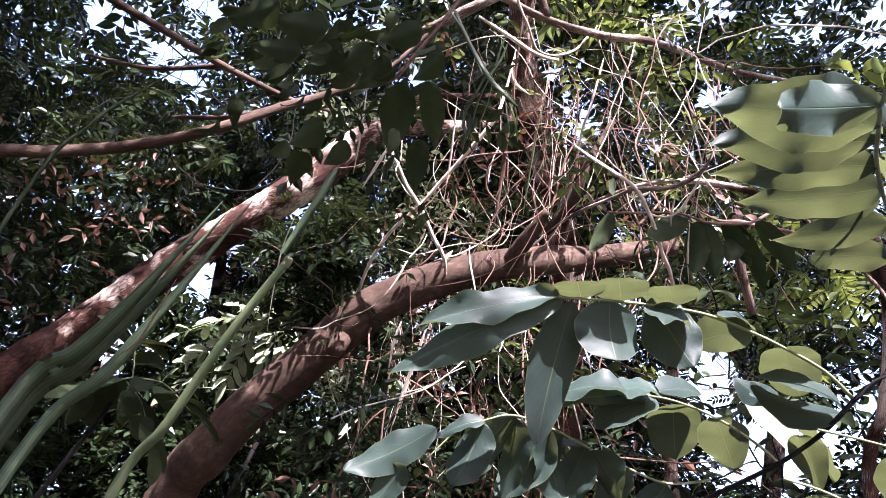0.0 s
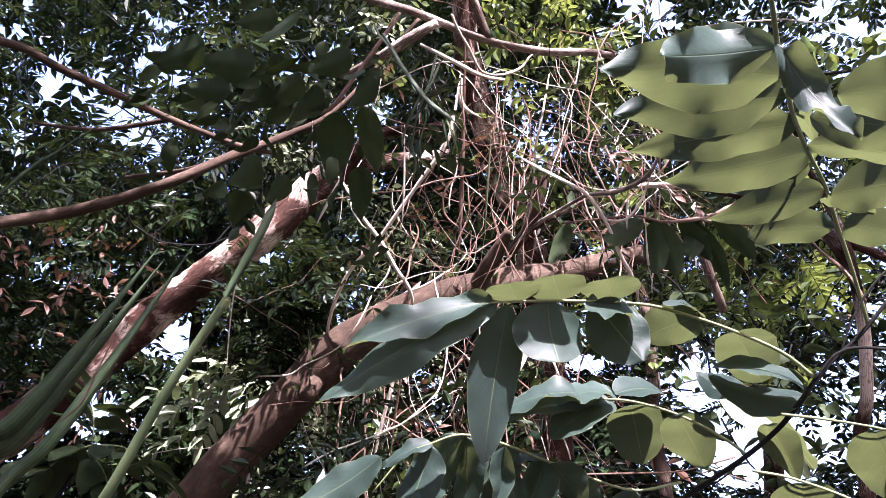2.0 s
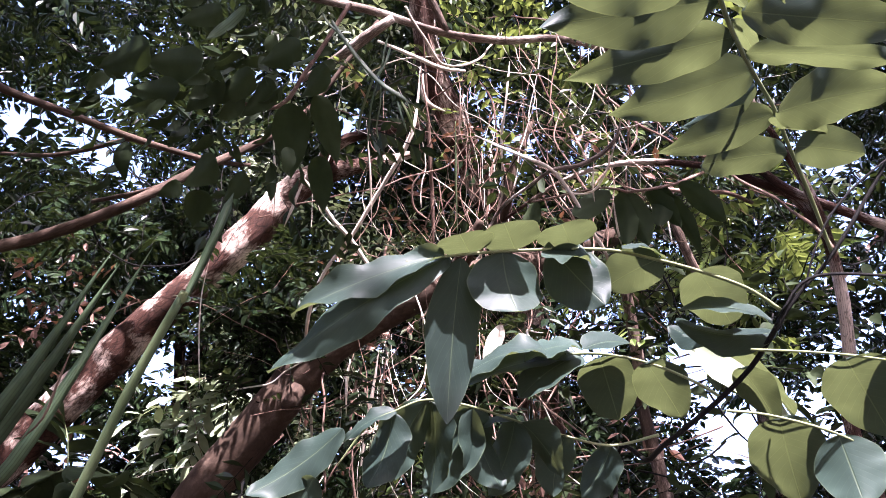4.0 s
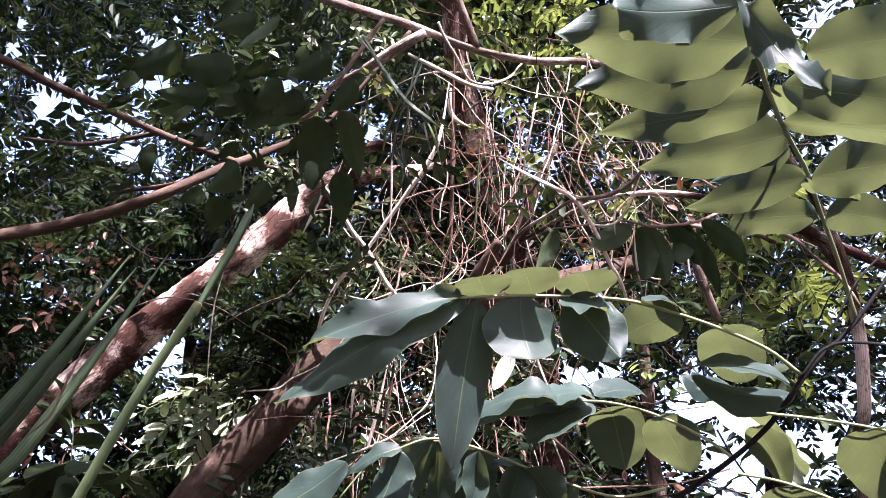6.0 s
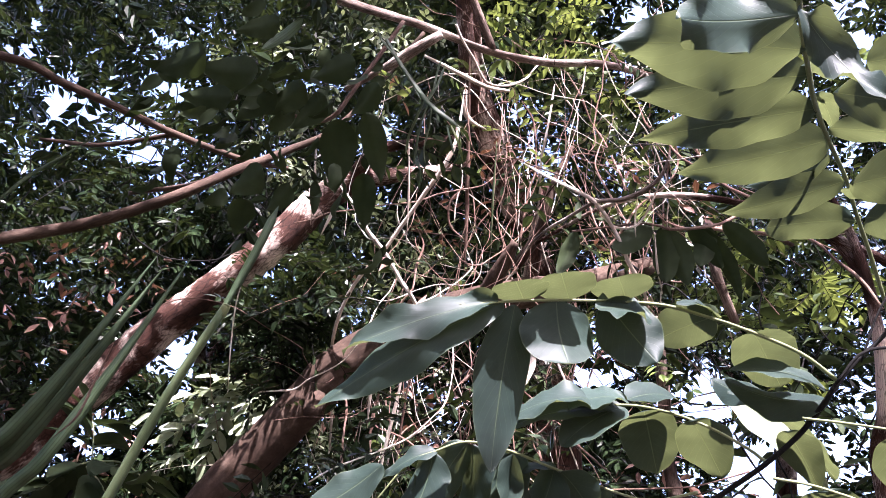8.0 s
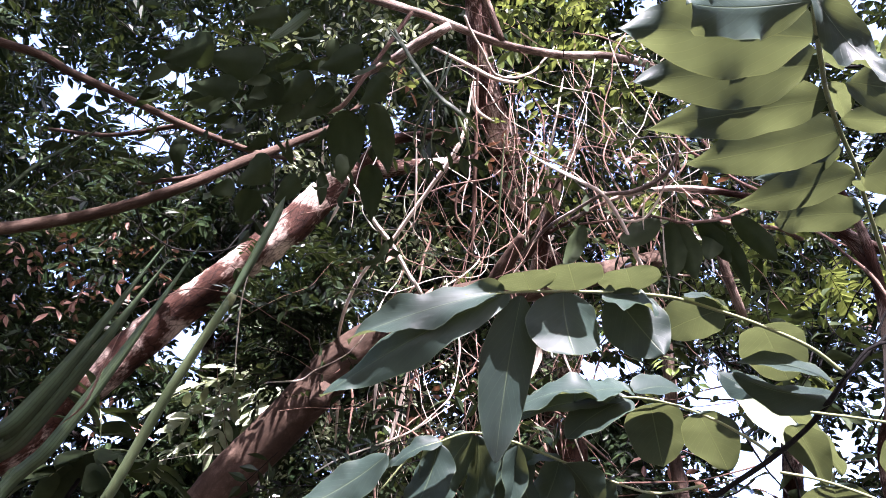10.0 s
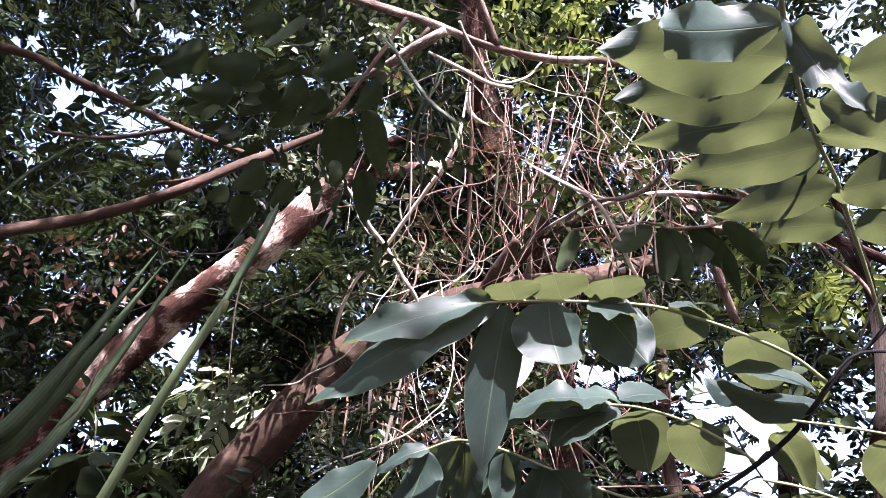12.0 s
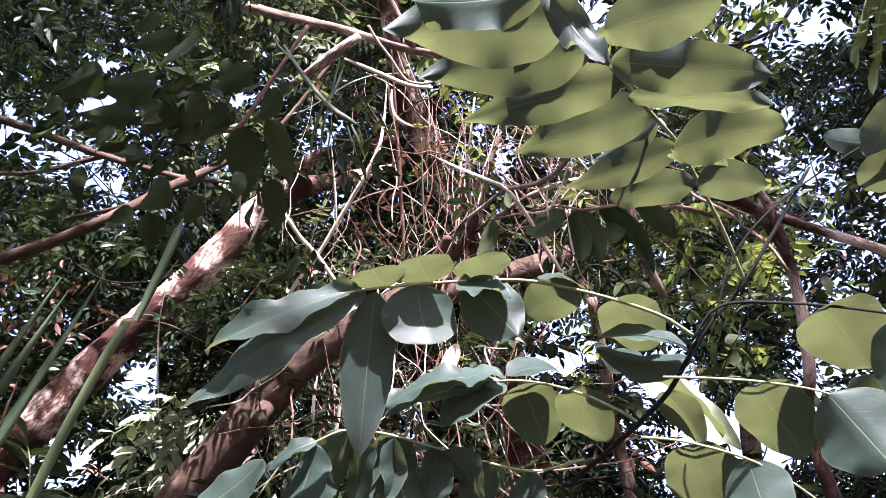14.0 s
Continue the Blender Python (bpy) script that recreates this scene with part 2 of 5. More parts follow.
def rng_next():
    SEED[0] += 1
    return np.random.RandomState(SEED[0])


def limb(name, pts, mat, parent=None, step=0.04, sides=10, rough=0.12, label="", knots=0.0):
    v, f, uv = tube_data(pts, step, sides, rough, rng_next(), knots)
    return mesh_ob(name, v, f, mat, parent, uv, label)


PROFILES = {"ovate": (0.5, 0.62), "round": (0.42, 0.48), "lance": (0.6, 0.8), "tip": (0.6, 1.1)}


def leaf_data(base, tip, width, turn, kind="ovate", fold=12.0, droop=0.08, wave=0.02, along=14, across=6, seed=0):
    """A leaf blade from base to tip. turn: degrees about the midrib from lying face up; fold: how far the halves rise; droop and wave by length."""
    rng = np.random.RandomState(seed + 7)
    b, t = Vector(base), Vector(tip)
    y = (t - b).normalized()
    ln = (t - b).length
    z = Vector((0, 0, 1)) - y * y.z
    if z.length < 0.15:
        z = Vector((0, 1, 0)) - y * y.y
    z.normalize()
    z = Matrix.Rotation(radians(turn), 3, y) @ z
    x = y.cross(z)
    pa, pb = PROFILES[kind]
    v, uv, f = [], [], []
    ph = rng.uniform(0, 6.28, 3)
    for i in range(along + 1):
        s = 0.5 - 0.5 * math.cos(math.pi * i / along)
        peak = pa ** pa * pb ** pb / (pa + pb) ** (pa + pb)
        w = width / 2 * (max(s, 0.0) ** pa * max(1 - s, 0.0) ** pb / peak)
        mid = b + y * (ln * s) + z * (droop * ln * 4 * s * (1 - s))
        for j in range(across + 1):
            u = 2 * j / across - 1
            edge = wave * ln * math.sin(9 * s + ph[0] + (1.6 if u > 0 else 0)) * u * u + wave * 0.5 * ln * math.sin(23 * s + ph[1]) * abs(u) ** 3
            ww = w * (1 + 0.03 * math.sin(13 * s + ph[2] + u))
            h = abs(u) * ww * math.tan(radians(fold)) + edge
            v.append(tuple(mid + x * (u * ww * math.cos(radians(fold))) + z * h))
            uv.append((u, s))
    n = across + 1
    for i in range(along):
        for j in range(across):
            f.append((i * n + j, i * n + j + 1, (i + 1) * n + j + 1, (i + 1) * n + j))
    return v, f, uv


def leaf(name, parent, base, tip, width, turn, mat=None, kind="ovate", fold=12.0, droop=0.08, wave=0.02, label="", along=22, across=8):
    SEED[0] += 1
    v, f, uv = leaf_data(base, tip, width, turn, kind, fold, droop, wave, along, across, SEED[0])
    return mesh_ob(name, v, f, mat or LEAF_NEAR, parent, uv, label)


# ---- ground ----
def ground():
    n = 90
    xs = [math.copysign(abs(u) ** 3 * 1500 + abs(u) * 12, u) for u in np.linspace(-1, 1, n)]
    v, f, uv = [], [], []
    for yy in xs:
        for xx in xs:
            near = 0.04 if abs(xx) < 40 and abs(yy) < 40 else 0.4
            v.append((xx, yy, near * noise.noise(Vector((xx * 0.8, yy * 0.8, 0)))))
    for i in range(n - 1):
        for j in range(n - 1):
            f.append((i * n + j, i * n + j + 1, (i + 1) * n + j + 1, (i + 1) * n + j))
    return tagged(mesh_ob("ground", v, f, SOIL), "brown soil covered with dry leaf litter", "ground", kind="structure")


ground()


# ---- tree limbs ----
def plain(p, r):
    return (p[0], p[1], p[2], r)


old_tree = thing("old_tree", (-2.5, 1.6, 0), "old tree with rough red-brown bark and a leaning limb", "tree")
limb("limb", [(-2.5, 1.6, -0.1, 0.15), (-2.348, 3.033, 1.921, 0.0861), (-2.021, 3.013, 2.308, 0.0856), (-1.744, 3.010, 2.582, 0.0858), (-1.533, 2.949, 2.761, 0.0831), (-1.359, 2.903, 2.919, 0.0812), (-1.145, 2.805, 3.064, 0.0791), (-0.909, 2.746, 3.241, 0.0782), (-0.718, 2.699, 3.400, 0.0761), (-0.596, 2.664, 3.541, 0.0685), (-0.453, 2.651, 3.650, 0.0583), (-0.275, 2.672, 3.708, 0.0344), (-0.064, 2.693, 3.766, 0.0215), (0.084, 2.713, 3.826, 0.0082)], BARK_RED, old_tree, 0.025, 22, 0.1, "rough red-brown leaning limb", 0.08)
limb("branch", [(-0.453, 2.651, 3.650, 0.0469), (-0.318, 2.529, 3.742, 0.0282), (-0.113, 2.509, 3.771, 0.0231), (0.042, 2.535, 3.823, 0.0156)], BARK_RED, old_tree, 0.03, 10, 0.12)

grey_tree = thing("grey_tree", (-0.75, 2.1, 0), "smooth brown tree with a slanting limb", "tree")
limb("limb", [(-0.75, 2.1, -0.1, 0.1), (-0.941, 2.537, 1.852, 0.0828), (-0.800, 2.399, 2.057, 0.0758), (-0.697, 2.338, 2.183, 0.0729), (-0.605, 2.295, 2.264, 0.0714), (-0.438, 2.214, 2.420, 0.0684), (-0.319, 2.149, 2.517, 0.0648), (-0.157, 2.104, 2.601, 0.0597), (0.024, 2.081, 2.671, 0.0547), (0.224, 2.090, 2.729, 0.0482), (0.414, 2.141, 2.796, 0.0422), (0.709, 2.188, 2.906, 0.0339)], BARK_BROWN, grey_tree, 0.025, 18, 0.06, "smooth brown slanting limb", 0.1)
limb("stub", [(0.098, 2.079, 2.674, 0.0310), (0.140, 1.999, 2.721, 0.0287), (0.177, 1.936, 2.761, 0.0239), (0.204, 1.888, 2.797, 0.0123)], BARK_BROWN, grey_tree, 0.01, 12, 0.12, "short broken stub")
limb("branch", [(-0.400, 2.180, 2.434, 0.0321), (-0.411, 2.149, 2.373, 0.0296), (-0.419, 2.120, 2.327, 0.0221)], BARK_BROWN, grey_tree, 0.01, 10, 0.1)
limb("branch", [(0.227, 2.062, 2.825, 0.0169), (0.296, 1.958, 2.889, 0.0166), (0.333, 1.886, 2.996, 0.0147), (0.414, 1.879, 3.185, 0.0096)], BARK_BROWN, grey_tree, 0.02, 9, 0.12)

slim_tree = thing("slim_tree", (-2.9, 1.9, 0), "slim tree with long thin brown limbs", "tree")
limb("limb", [(-2.9, 1.9, -0.1, 0.06), (-2.252, 2.189, 2.618, 0.0305), (-1.833, 2.132, 2.917, 0.0267), (-1.574, 2.154, 2.992, 0.0245), (-1.307, 2.179, 3.079, 0.0225), (-1.020, 2.173, 3.197, 0.0200), (-0.826, 2.217, 3.363, 0.0181), (-0.653, 2.265, 3.507, 0.0156), (-0.440, 2.284, 3.693, 0.0115), (-0.114, 2.250, 4.208, 0.0088)], BARK_BROWN, slim_tree, 0.03, 10, 0.1)
limb("limb", [(-2.252, 2.189, 2.618, 0.0228), (-2.177, 1.744, 3.599, 0.0205), (-1.616, 1.843, 3.579, 0.0169), (-1.442, 1.937, 3.546, 0.0158), (-1.258, 2.033, 3.511, 0.0146), (-1.068, 2.140, 3.478, 0.0135), (-0.798, 2.245, 3.430, 0.0108), (-0.653, 2.306, 3.446, 0.0078)], BARK_BROWN, slim_tree, 0.03, 10, 0.1)
limb("branch", [(-1.068, 2.140, 3.478, 0.0110), (-1.412, 2.254, 3.523, 0.0092), (-1.731, 2.331, 3.623, 0.0072)], BARK_BROWN, slim_tree, 0.03, 7, 0.12)
limb("branch", [(-0.826, 2.217, 3.363, 0.0155), (-1.065, 2.391, 3.427, 0.0117), (-1.405, 2.561, 3.516, 0.0100)], BARK_BROWN, slim_tree, 0.03, 7, 0.12)

vine_tree = thing("vine_tree", (0.7, 4.2, 0), "vine-hung tree with sun patches put into the limb colour", "tree")
limb("trunk", [(0.7, 4.2, -0.1, 0.13), (0.62, 3.9, 1.4, 0.1), (0.445, 2.904, 3.096, 0.0759), (0.260, 2.501, 3.515, 0.0638), (0.121, 2.223, 3.748, 0.0570), (0.086, 2.064, 3.984, 0.0475), (0.039, 1.842, 4.491, 0.0392)], BARK_RED, vine_tree, 0.05, 14, 0.12)
limb("limb", [(-0.606, 1.620, 3.749, 0.0181), (-0.321, 1.645, 3.621, 0.0166), (-0.084, 1.652, 3.522, 0.0149), (0.126, 1.697, 3.456, 0.0138), (0.344, 1.754, 3.459, 0.0141), (0.550, 1.792, 3.492, 0.0118), (0.893, 1.972, 3.583, 0.0112), (1.186, 2.126, 3.713, 0.0090)], BARK_SUN_PATCH, vine_tree, 0.03, 10, 0.15, "limb with sun patches put into its pale colour")
limb("branch", [(0.364, 2.110, 3.200, 0.0207), (0.329, 2.255, 3.074, 0.0274), (0.303, 2.416, 2.925, 0.0300)], BARK_RED, vine_tree, 0.03, 10, 0.12)
limb("branch", [(-0.026, 1.600, 3.420, 0.0147), (-0.091, 1.634, 3.405, 0.0185), (-0.158, 1.677, 3.395, 0.0188), (-0.238, 1.737, 3.395, 0.0134), (-0.360, 1.807, 3.381, 0.0088)], BARK_SUN_PATCH, vine_tree, 0.03, 10, 0.12)
limb("branch", [(0.146, 1.697, 3.456, 0.0153), (0.103, 1.632, 3.551, 0.0134), (0.050, 1.557, 3.662, 0.0115)], BARK_GREY, vine_tree, 0.03, 8, 0.12)
limb("branch", [(-0.081, 1.639, 3.362, 0.0044), (0.029, 1.670, 3.316, 0.0066), (0.121, 1.696, 3.278, 0.0066), (0.199, 1.738, 3.304, 0.0045)], VINE_SUNLIT, vine_tree, 0.03, 8, 0.12)

right_tree = thing("right_tree", (1.18, 1.9, 0), "slim dark-barked tree with spreading limbs", "tree")
limb("trunk", [(1.18, 1.9, -0.1, 0.0273), (1.130, 1.949, 2.008, 0.0182), (1.118, 1.802, 2.226, 0.0159), (1.101, 1.688, 2.395, 0.0147), (1.070, 1.607, 2.604, 0.0128), (0.990, 1.537, 2.798, 0.0082), (0.94, 1.50, 2.95, 0.0047), (0.90, 1.48, 3.05, 0.0023)], BARK_RED, right_tree, 0.03, 12, 0.1)
limb("limb", [(1.086, 1.639, 2.467, 0.0099), (1.052, 1.649, 2.632, 0.0125), (0.968, 1.659, 2.706, 0.0118), (0.879, 1.673, 2.776, 0.0099), (0.668, 1.733, 2.864, 0.0092), (0.487, 1.832, 2.897, 0.0072), (0.287, 1.978, 2.859, 0.0063)], BARK_RED, right_tree, 0.03, 9, 0.12)
limb("limb", [(0.948, 1.624, 2.756, 0.0109), (1.030, 1.631, 2.650, 0.0129), (1.140, 1.623, 2.565, 0.0135), (1.328, 1.623, 2.461, 0.0142), (1.624, 1.644, 2.321, 0.0158)], BARK_RED, right_tree, 0.03, 10, 0.1)
limb("branch", [(0.952, 1.692, 2.658, 0.0063), (0.817, 1.552, 2.596, 0.0058), (0.717, 1.509, 2.571, 0.0057), (0.629, 1.462, 2.551, 0.0055), (0.581, 1.465, 2.547, 0.0041), (0.526, 1.454, 2.563, 0.0014)], VINE_BROWN, right_tree, 0.03, 8, 0.15)
limb("branch", [(0.734, 1.704, 2.729, 0.0145), (0.722, 1.692, 2.569, 0.0138), (0.776, 1.769, 2.454, 0.0123)], BARK_GREY, right_tree, 0.03, 8, 0.1)
limb("branch", [(0.645, 2.024, 2.612, 0.0159), (0.672, 2.162, 2.408, 0.0194), (0.716, 2.359, 2.115, 0.0212), (0.75, 2.1, -0.1, 0.03)], BARK_GREY, right_tree, 0.03, 8, 0.1)

# ---- hanging vines ----
def vine(pts, mat, label, sides=8, step=0.014, rough=0.22):
    pts = [plain(pts[0], pts[0][3] * 0.35), *pts[1:-1], plain(pts[-1], pts[-1][3] * 0.3)]
    ob = limb("vine", pts, mat, None, step, sides, rough)
    return tagged(ob, label, "vine", "vines hanging from the limbs")


PALE, BROWN = "dry woody vine hanging among the branches, sunlight put into its pale colour", "thin brown vine hanging from the canopy"
vine([(0.051, 1.676, 3.271, 0.0036), (0.028, 1.706, 3.101, 0.0050), (-0.002, 1.710, 2.988, 0.0067), (-0.084, 1.778, 2.888, 0.0058), (-0.145, 1.826, 2.817, 0.0058), (-0.200, 1.869, 2.752, 0.0058), (-0.285, 1.939, 2.684, 0.0058), (-0.343, 2.033, 2.617, 0.0059), (-0.378, 2.156, 2.560, 0.0051), (-0.381, 2.273, 2.494, 0.0053), (-0.400, 2.436, 2.359, 0.0042), (-0.410, 2.532, 2.217, 0.0038)], VINE_SUNLIT, PALE)
vine([(-0.343, 1.805, 2.955, 0.0039), (-0.297, 1.787, 2.874, 0.0049), (-0.248, 1.835, 2.803, 0.0058), (-0.199, 1.861, 2.747, 0.0057), (-0.145, 1.922, 2.674, 0.0058), (-0.103, 1.978, 2.627, 0.0058), (-0.089, 2.135, 2.590, 0.0041)], VINE_SUNLIT, PALE)
vine([(0.151, 1.245, 2.576, 0.0025), (0.202, 1.230, 2.522, 0.0034), (0.256, 1.213, 2.470, 0.0040), (0.304, 1.228, 2.447, 0.0046), (0.345, 1.262, 2.396, 0.0040), (0.375, 1.299, 2.342, 0.0046), (0.404, 1.329, 2.298, 0.0040), (0.434, 1.407, 2.259, 0.0028)], VINE_SUNLIT, PALE)
vine([(0.460, 1.166, 2.539, 0.0016), (0.444, 1.195, 2.497, 0.0040), (0.410, 1.213, 2.470, 0.0046), (0.363, 1.225, 2.453, 0.0046), (0.304, 1.228, 2.447, 0.0040), (0.263, 1.277, 2.451, 0.0034), (0.206, 1.410, 2.485, 0.0037), (0.196, 1.851, 2.690, 0.0047)], BARK_SUN_PATCH, "crooked branch grown together with vines, sun patches put into its pale colour")
vine([(0.444, 1.196, 2.494, 0.0023), (0.416, 1.236, 2.436, 0.0026), (0.387, 1.256, 2.406, 0.0026), (0.345, 1.257, 2.404, 0.0026), (0.316, 1.243, 2.425, 0.0023)], VINE_SUNLIT, PALE)
vine([(0.393, 1.219, 2.460, 0.0016), (0.387, 1.250, 2.416, 0.0023), (0.389, 1.269, 2.387, 0.0016)], VINE_SUNLIT, PALE)
vine([(0.428, 1.262, 2.396, 0.0016), (0.434, 1.303, 2.337, 0.0023), (0.458, 1.373, 2.310, 0.0024)], VINE_SUNLIT, PALE)
vine([(-0.282, 1.563, 2.759, 0.0034), (-0.320, 1.606, 2.696, 0.0043), (-0.351, 1.640, 2.645, 0.0034)], VINE_SUNLIT, PALE)
vine([(-0.380, 1.556, 2.949, 0.0021), (-0.385, 1.632, 2.836, 0.0032), (-0.396, 1.704, 2.729, 0.0021)], VINE_SUNLIT, PALE)
vine([(-0.116, 1.560, 2.942, 0.0021), (-0.116, 1.650, 2.809, 0.0032), (-0.122, 1.731, 2.689, 0.0021)], VINE_SUNLIT, PALE)
vine([(-0.440, 1.346, 2.365, 0.0013), (-0.465, 1.394, 2.294, 0.0016), (-0.477, 1.449, 2.213, 0.0016), (-0.483, 1.504, 2.131, 0.0013)], VINE_SUNLIT, PALE)
vine([(-0.551, 1.082, 2.042, 0.0010), (-0.583, 1.118, 1.989, 0.0019), (-0.611, 1.149, 1.943, 0.0019), (-0.652, 1.169, 1.913, 0.0013)], VINE_BROWN, BROWN)
vine([(-0.208, 1.938, 2.382, 0.0062), (-0.224, 1.974, 2.329, 0.0053), (-0.232, 2.028, 2.249, 0.0036)], VINE_SUNLIT, PALE)
vine([(-0.127, 1.929, 2.395, 0.0036), (-0.151, 1.992, 2.302, 0.0045), (-0.183, 2.064, 2.195, 0.0045), (-0.208, 2.136, 2.089, 0.0032)], VINE_SUNLIT, PALE)
vine([(-0.108, 2.012, 2.452, 0.0038), (-0.142, 2.125, 2.284, 0.0038), (-0.158, 2.210, 2.159, 0.0034)], VINE_BROWN, BROWN)
vine([(0.072, 1.764, 3.534, 0.0060), (0.068, 1.943, 3.269, 0.0068), (0.062, 2.110, 3.022, 0.0068), (0.056, 2.199, 2.889, 0.0060)], VINE_BROWN, BROWN)
vine([(0.148, 1.719, 3.065, 0.0024), (0.137, 1.817, 2.919, 0.0036), (0.130, 1.916, 2.773, 0.0024)], STALK, "thin green climbing stem")
vine([(0.044, 1.719, 2.885, 0.0034), (0.002, 1.748, 2.843, 0.0034), (0.002, 1.785, 2.788, 0.0034), (0.047, 1.809, 2.753, 0.0034)], VINE_BROWN, BROWN)
vine([(0.331, 1.829, 2.366, 0.0021), (0.234, 1.463, 2.192, 0.0024), (0.237, 1.397, 2.111, 0.0023), (0.254, 1.423, 2.073, 0.0016)], VINE_SUNLIT, PALE)
vine([(0.062, 1.842, 3.418, 0.0068), (0.056, 1.881, 3.360, 0.0104), (0.076, 1.904, 3.327, 0.0089), (0.132, 1.920, 3.302, 0.0045)], VINE_SUNLIT, "knotted aerial root with sunlight put into its pale colour")


def vine_tangle(name, boxes, count, mats, seed, label):
    """Thin crooked vines that hang and loop among the limbs."""
    rng = np.random.RandomState(seed)
    v, f, uv = [], [], []
    for k in range(count):
        (x0, y0, z0), (x1, y1, z1) = boxes[k % len(boxes)]
        p = np.array([rng.uniform(x0, x1), rng.uniform(y0, y1), rng.uniform(z0 * 0.35 + z1 * 0.65, z1)])
        r = rng.choice([0.0009, 0.0015, 0.0025, 0.0042], p=[0.4, 0.32, 0.2, 0.08])
        if rng.rand() < 0.86:
            d = np.array([rng.normal() * 0.22, rng.normal() * 0.2, -1.0])
        else:
            d = np.array([rng.normal(), rng.normal() * 0.5, rng.normal() * 0.6])
        pts = []
        bend = rng.normal(size=3) * 0.08
        for i in range(rng.randint(8, 17)):
            pts.append((*p, r * rng.uniform(0.7, 1.1) * (0.3 if i == 0 else 1)))
            d = d / np.linalg.norm(d) + bend + rng.normal(size=3) * np.array([0.2, 0.18, 0.16]) + np.array([0, 0, -0.05])
            p = p + d / np.linalg.norm(d) * rng.uniform(0.04, 0.1)
        tv, tf, tuv = tube_data(pts, 0.022, 5, 0.28, rng)
        n = len(v)
        v += tv
        uv += tuv
        f += [tuple(n + i for i in q) for q in tf]
    ob = mesh_ob(name, v, f, mats, None, uv)
    return tagged(ob, label, "vines", kind="stuff")


vine_tangle("vine_tangle", [((-0.2, 1.75, 2.6), (0.95, 2.4, 3.75)), ((-0.25, 1.9, 2.2), (0.6, 2.6, 3.2))], 85, VINE_BROWN, 5, "tangle of thin brown vines and aerial roots")
# the pale vines and roots carry painted sunlight
vine_tangle("vine_tangle", [((-0.3, 1.7, 2.1), (0.9, 2.4, 3.7)), ((0.1, 1.6, 2.7), (0.8, 2.3, 3.7))], 40, VINE_SUNLIT, 6, "tangle of dry vines with sunlight put into their pale colour")
vine_tangle("vine_tangle", [((-0.42, 1.95, 1.9), (0.35, 2.5, 2.75))], 26, VINE_SUNLIT, 8, "aerial roots hanging below the limb, sunlight put into their pale colour")
vine_tangle("vine_tangle", [((-0.42, 1.95, 1.9), (0.4, 2.6, 2.75))], 45, VINE_BROWN, 9, "brown aerial roots hanging below the limb")
vine_tangle("vine_tangle", [((0.02, 1.55, 2.75), (0.5, 2.1, 3.5)), ((0.1, 1.5, 2.5), (0.62, 2.0, 3.1))], 36, VINE_BROWN, 15, "thicket of thin red-brown vines")
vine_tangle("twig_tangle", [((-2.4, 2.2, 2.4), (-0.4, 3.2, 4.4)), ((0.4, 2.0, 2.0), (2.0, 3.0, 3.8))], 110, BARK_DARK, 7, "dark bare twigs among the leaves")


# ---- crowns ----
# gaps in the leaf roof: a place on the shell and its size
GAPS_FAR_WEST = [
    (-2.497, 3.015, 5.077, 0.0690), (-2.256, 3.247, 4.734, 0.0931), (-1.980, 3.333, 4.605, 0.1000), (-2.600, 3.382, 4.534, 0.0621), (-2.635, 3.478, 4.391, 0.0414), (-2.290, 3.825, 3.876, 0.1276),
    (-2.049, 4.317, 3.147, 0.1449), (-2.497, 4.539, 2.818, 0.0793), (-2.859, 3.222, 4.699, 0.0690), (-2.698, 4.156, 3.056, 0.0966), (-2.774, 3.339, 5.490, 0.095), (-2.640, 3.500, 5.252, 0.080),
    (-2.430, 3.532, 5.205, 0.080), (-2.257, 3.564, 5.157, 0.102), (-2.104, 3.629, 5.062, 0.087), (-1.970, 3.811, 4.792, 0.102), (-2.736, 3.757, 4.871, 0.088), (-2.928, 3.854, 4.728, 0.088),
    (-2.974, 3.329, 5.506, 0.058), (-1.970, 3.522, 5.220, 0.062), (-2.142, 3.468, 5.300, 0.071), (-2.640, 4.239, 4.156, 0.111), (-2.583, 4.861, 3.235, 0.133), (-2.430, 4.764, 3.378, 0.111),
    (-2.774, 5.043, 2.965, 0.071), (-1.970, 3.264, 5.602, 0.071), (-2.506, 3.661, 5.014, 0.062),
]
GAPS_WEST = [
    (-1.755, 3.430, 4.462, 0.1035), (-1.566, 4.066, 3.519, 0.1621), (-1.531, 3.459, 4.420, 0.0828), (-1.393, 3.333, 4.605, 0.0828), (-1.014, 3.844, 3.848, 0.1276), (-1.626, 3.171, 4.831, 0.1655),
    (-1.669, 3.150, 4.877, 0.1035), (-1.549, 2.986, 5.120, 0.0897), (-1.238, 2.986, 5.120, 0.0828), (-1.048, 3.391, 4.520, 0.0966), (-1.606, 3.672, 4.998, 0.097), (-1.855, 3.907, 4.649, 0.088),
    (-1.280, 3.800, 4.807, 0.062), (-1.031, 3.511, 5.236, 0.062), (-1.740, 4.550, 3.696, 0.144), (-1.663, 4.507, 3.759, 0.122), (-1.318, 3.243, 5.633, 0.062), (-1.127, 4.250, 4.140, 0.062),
]
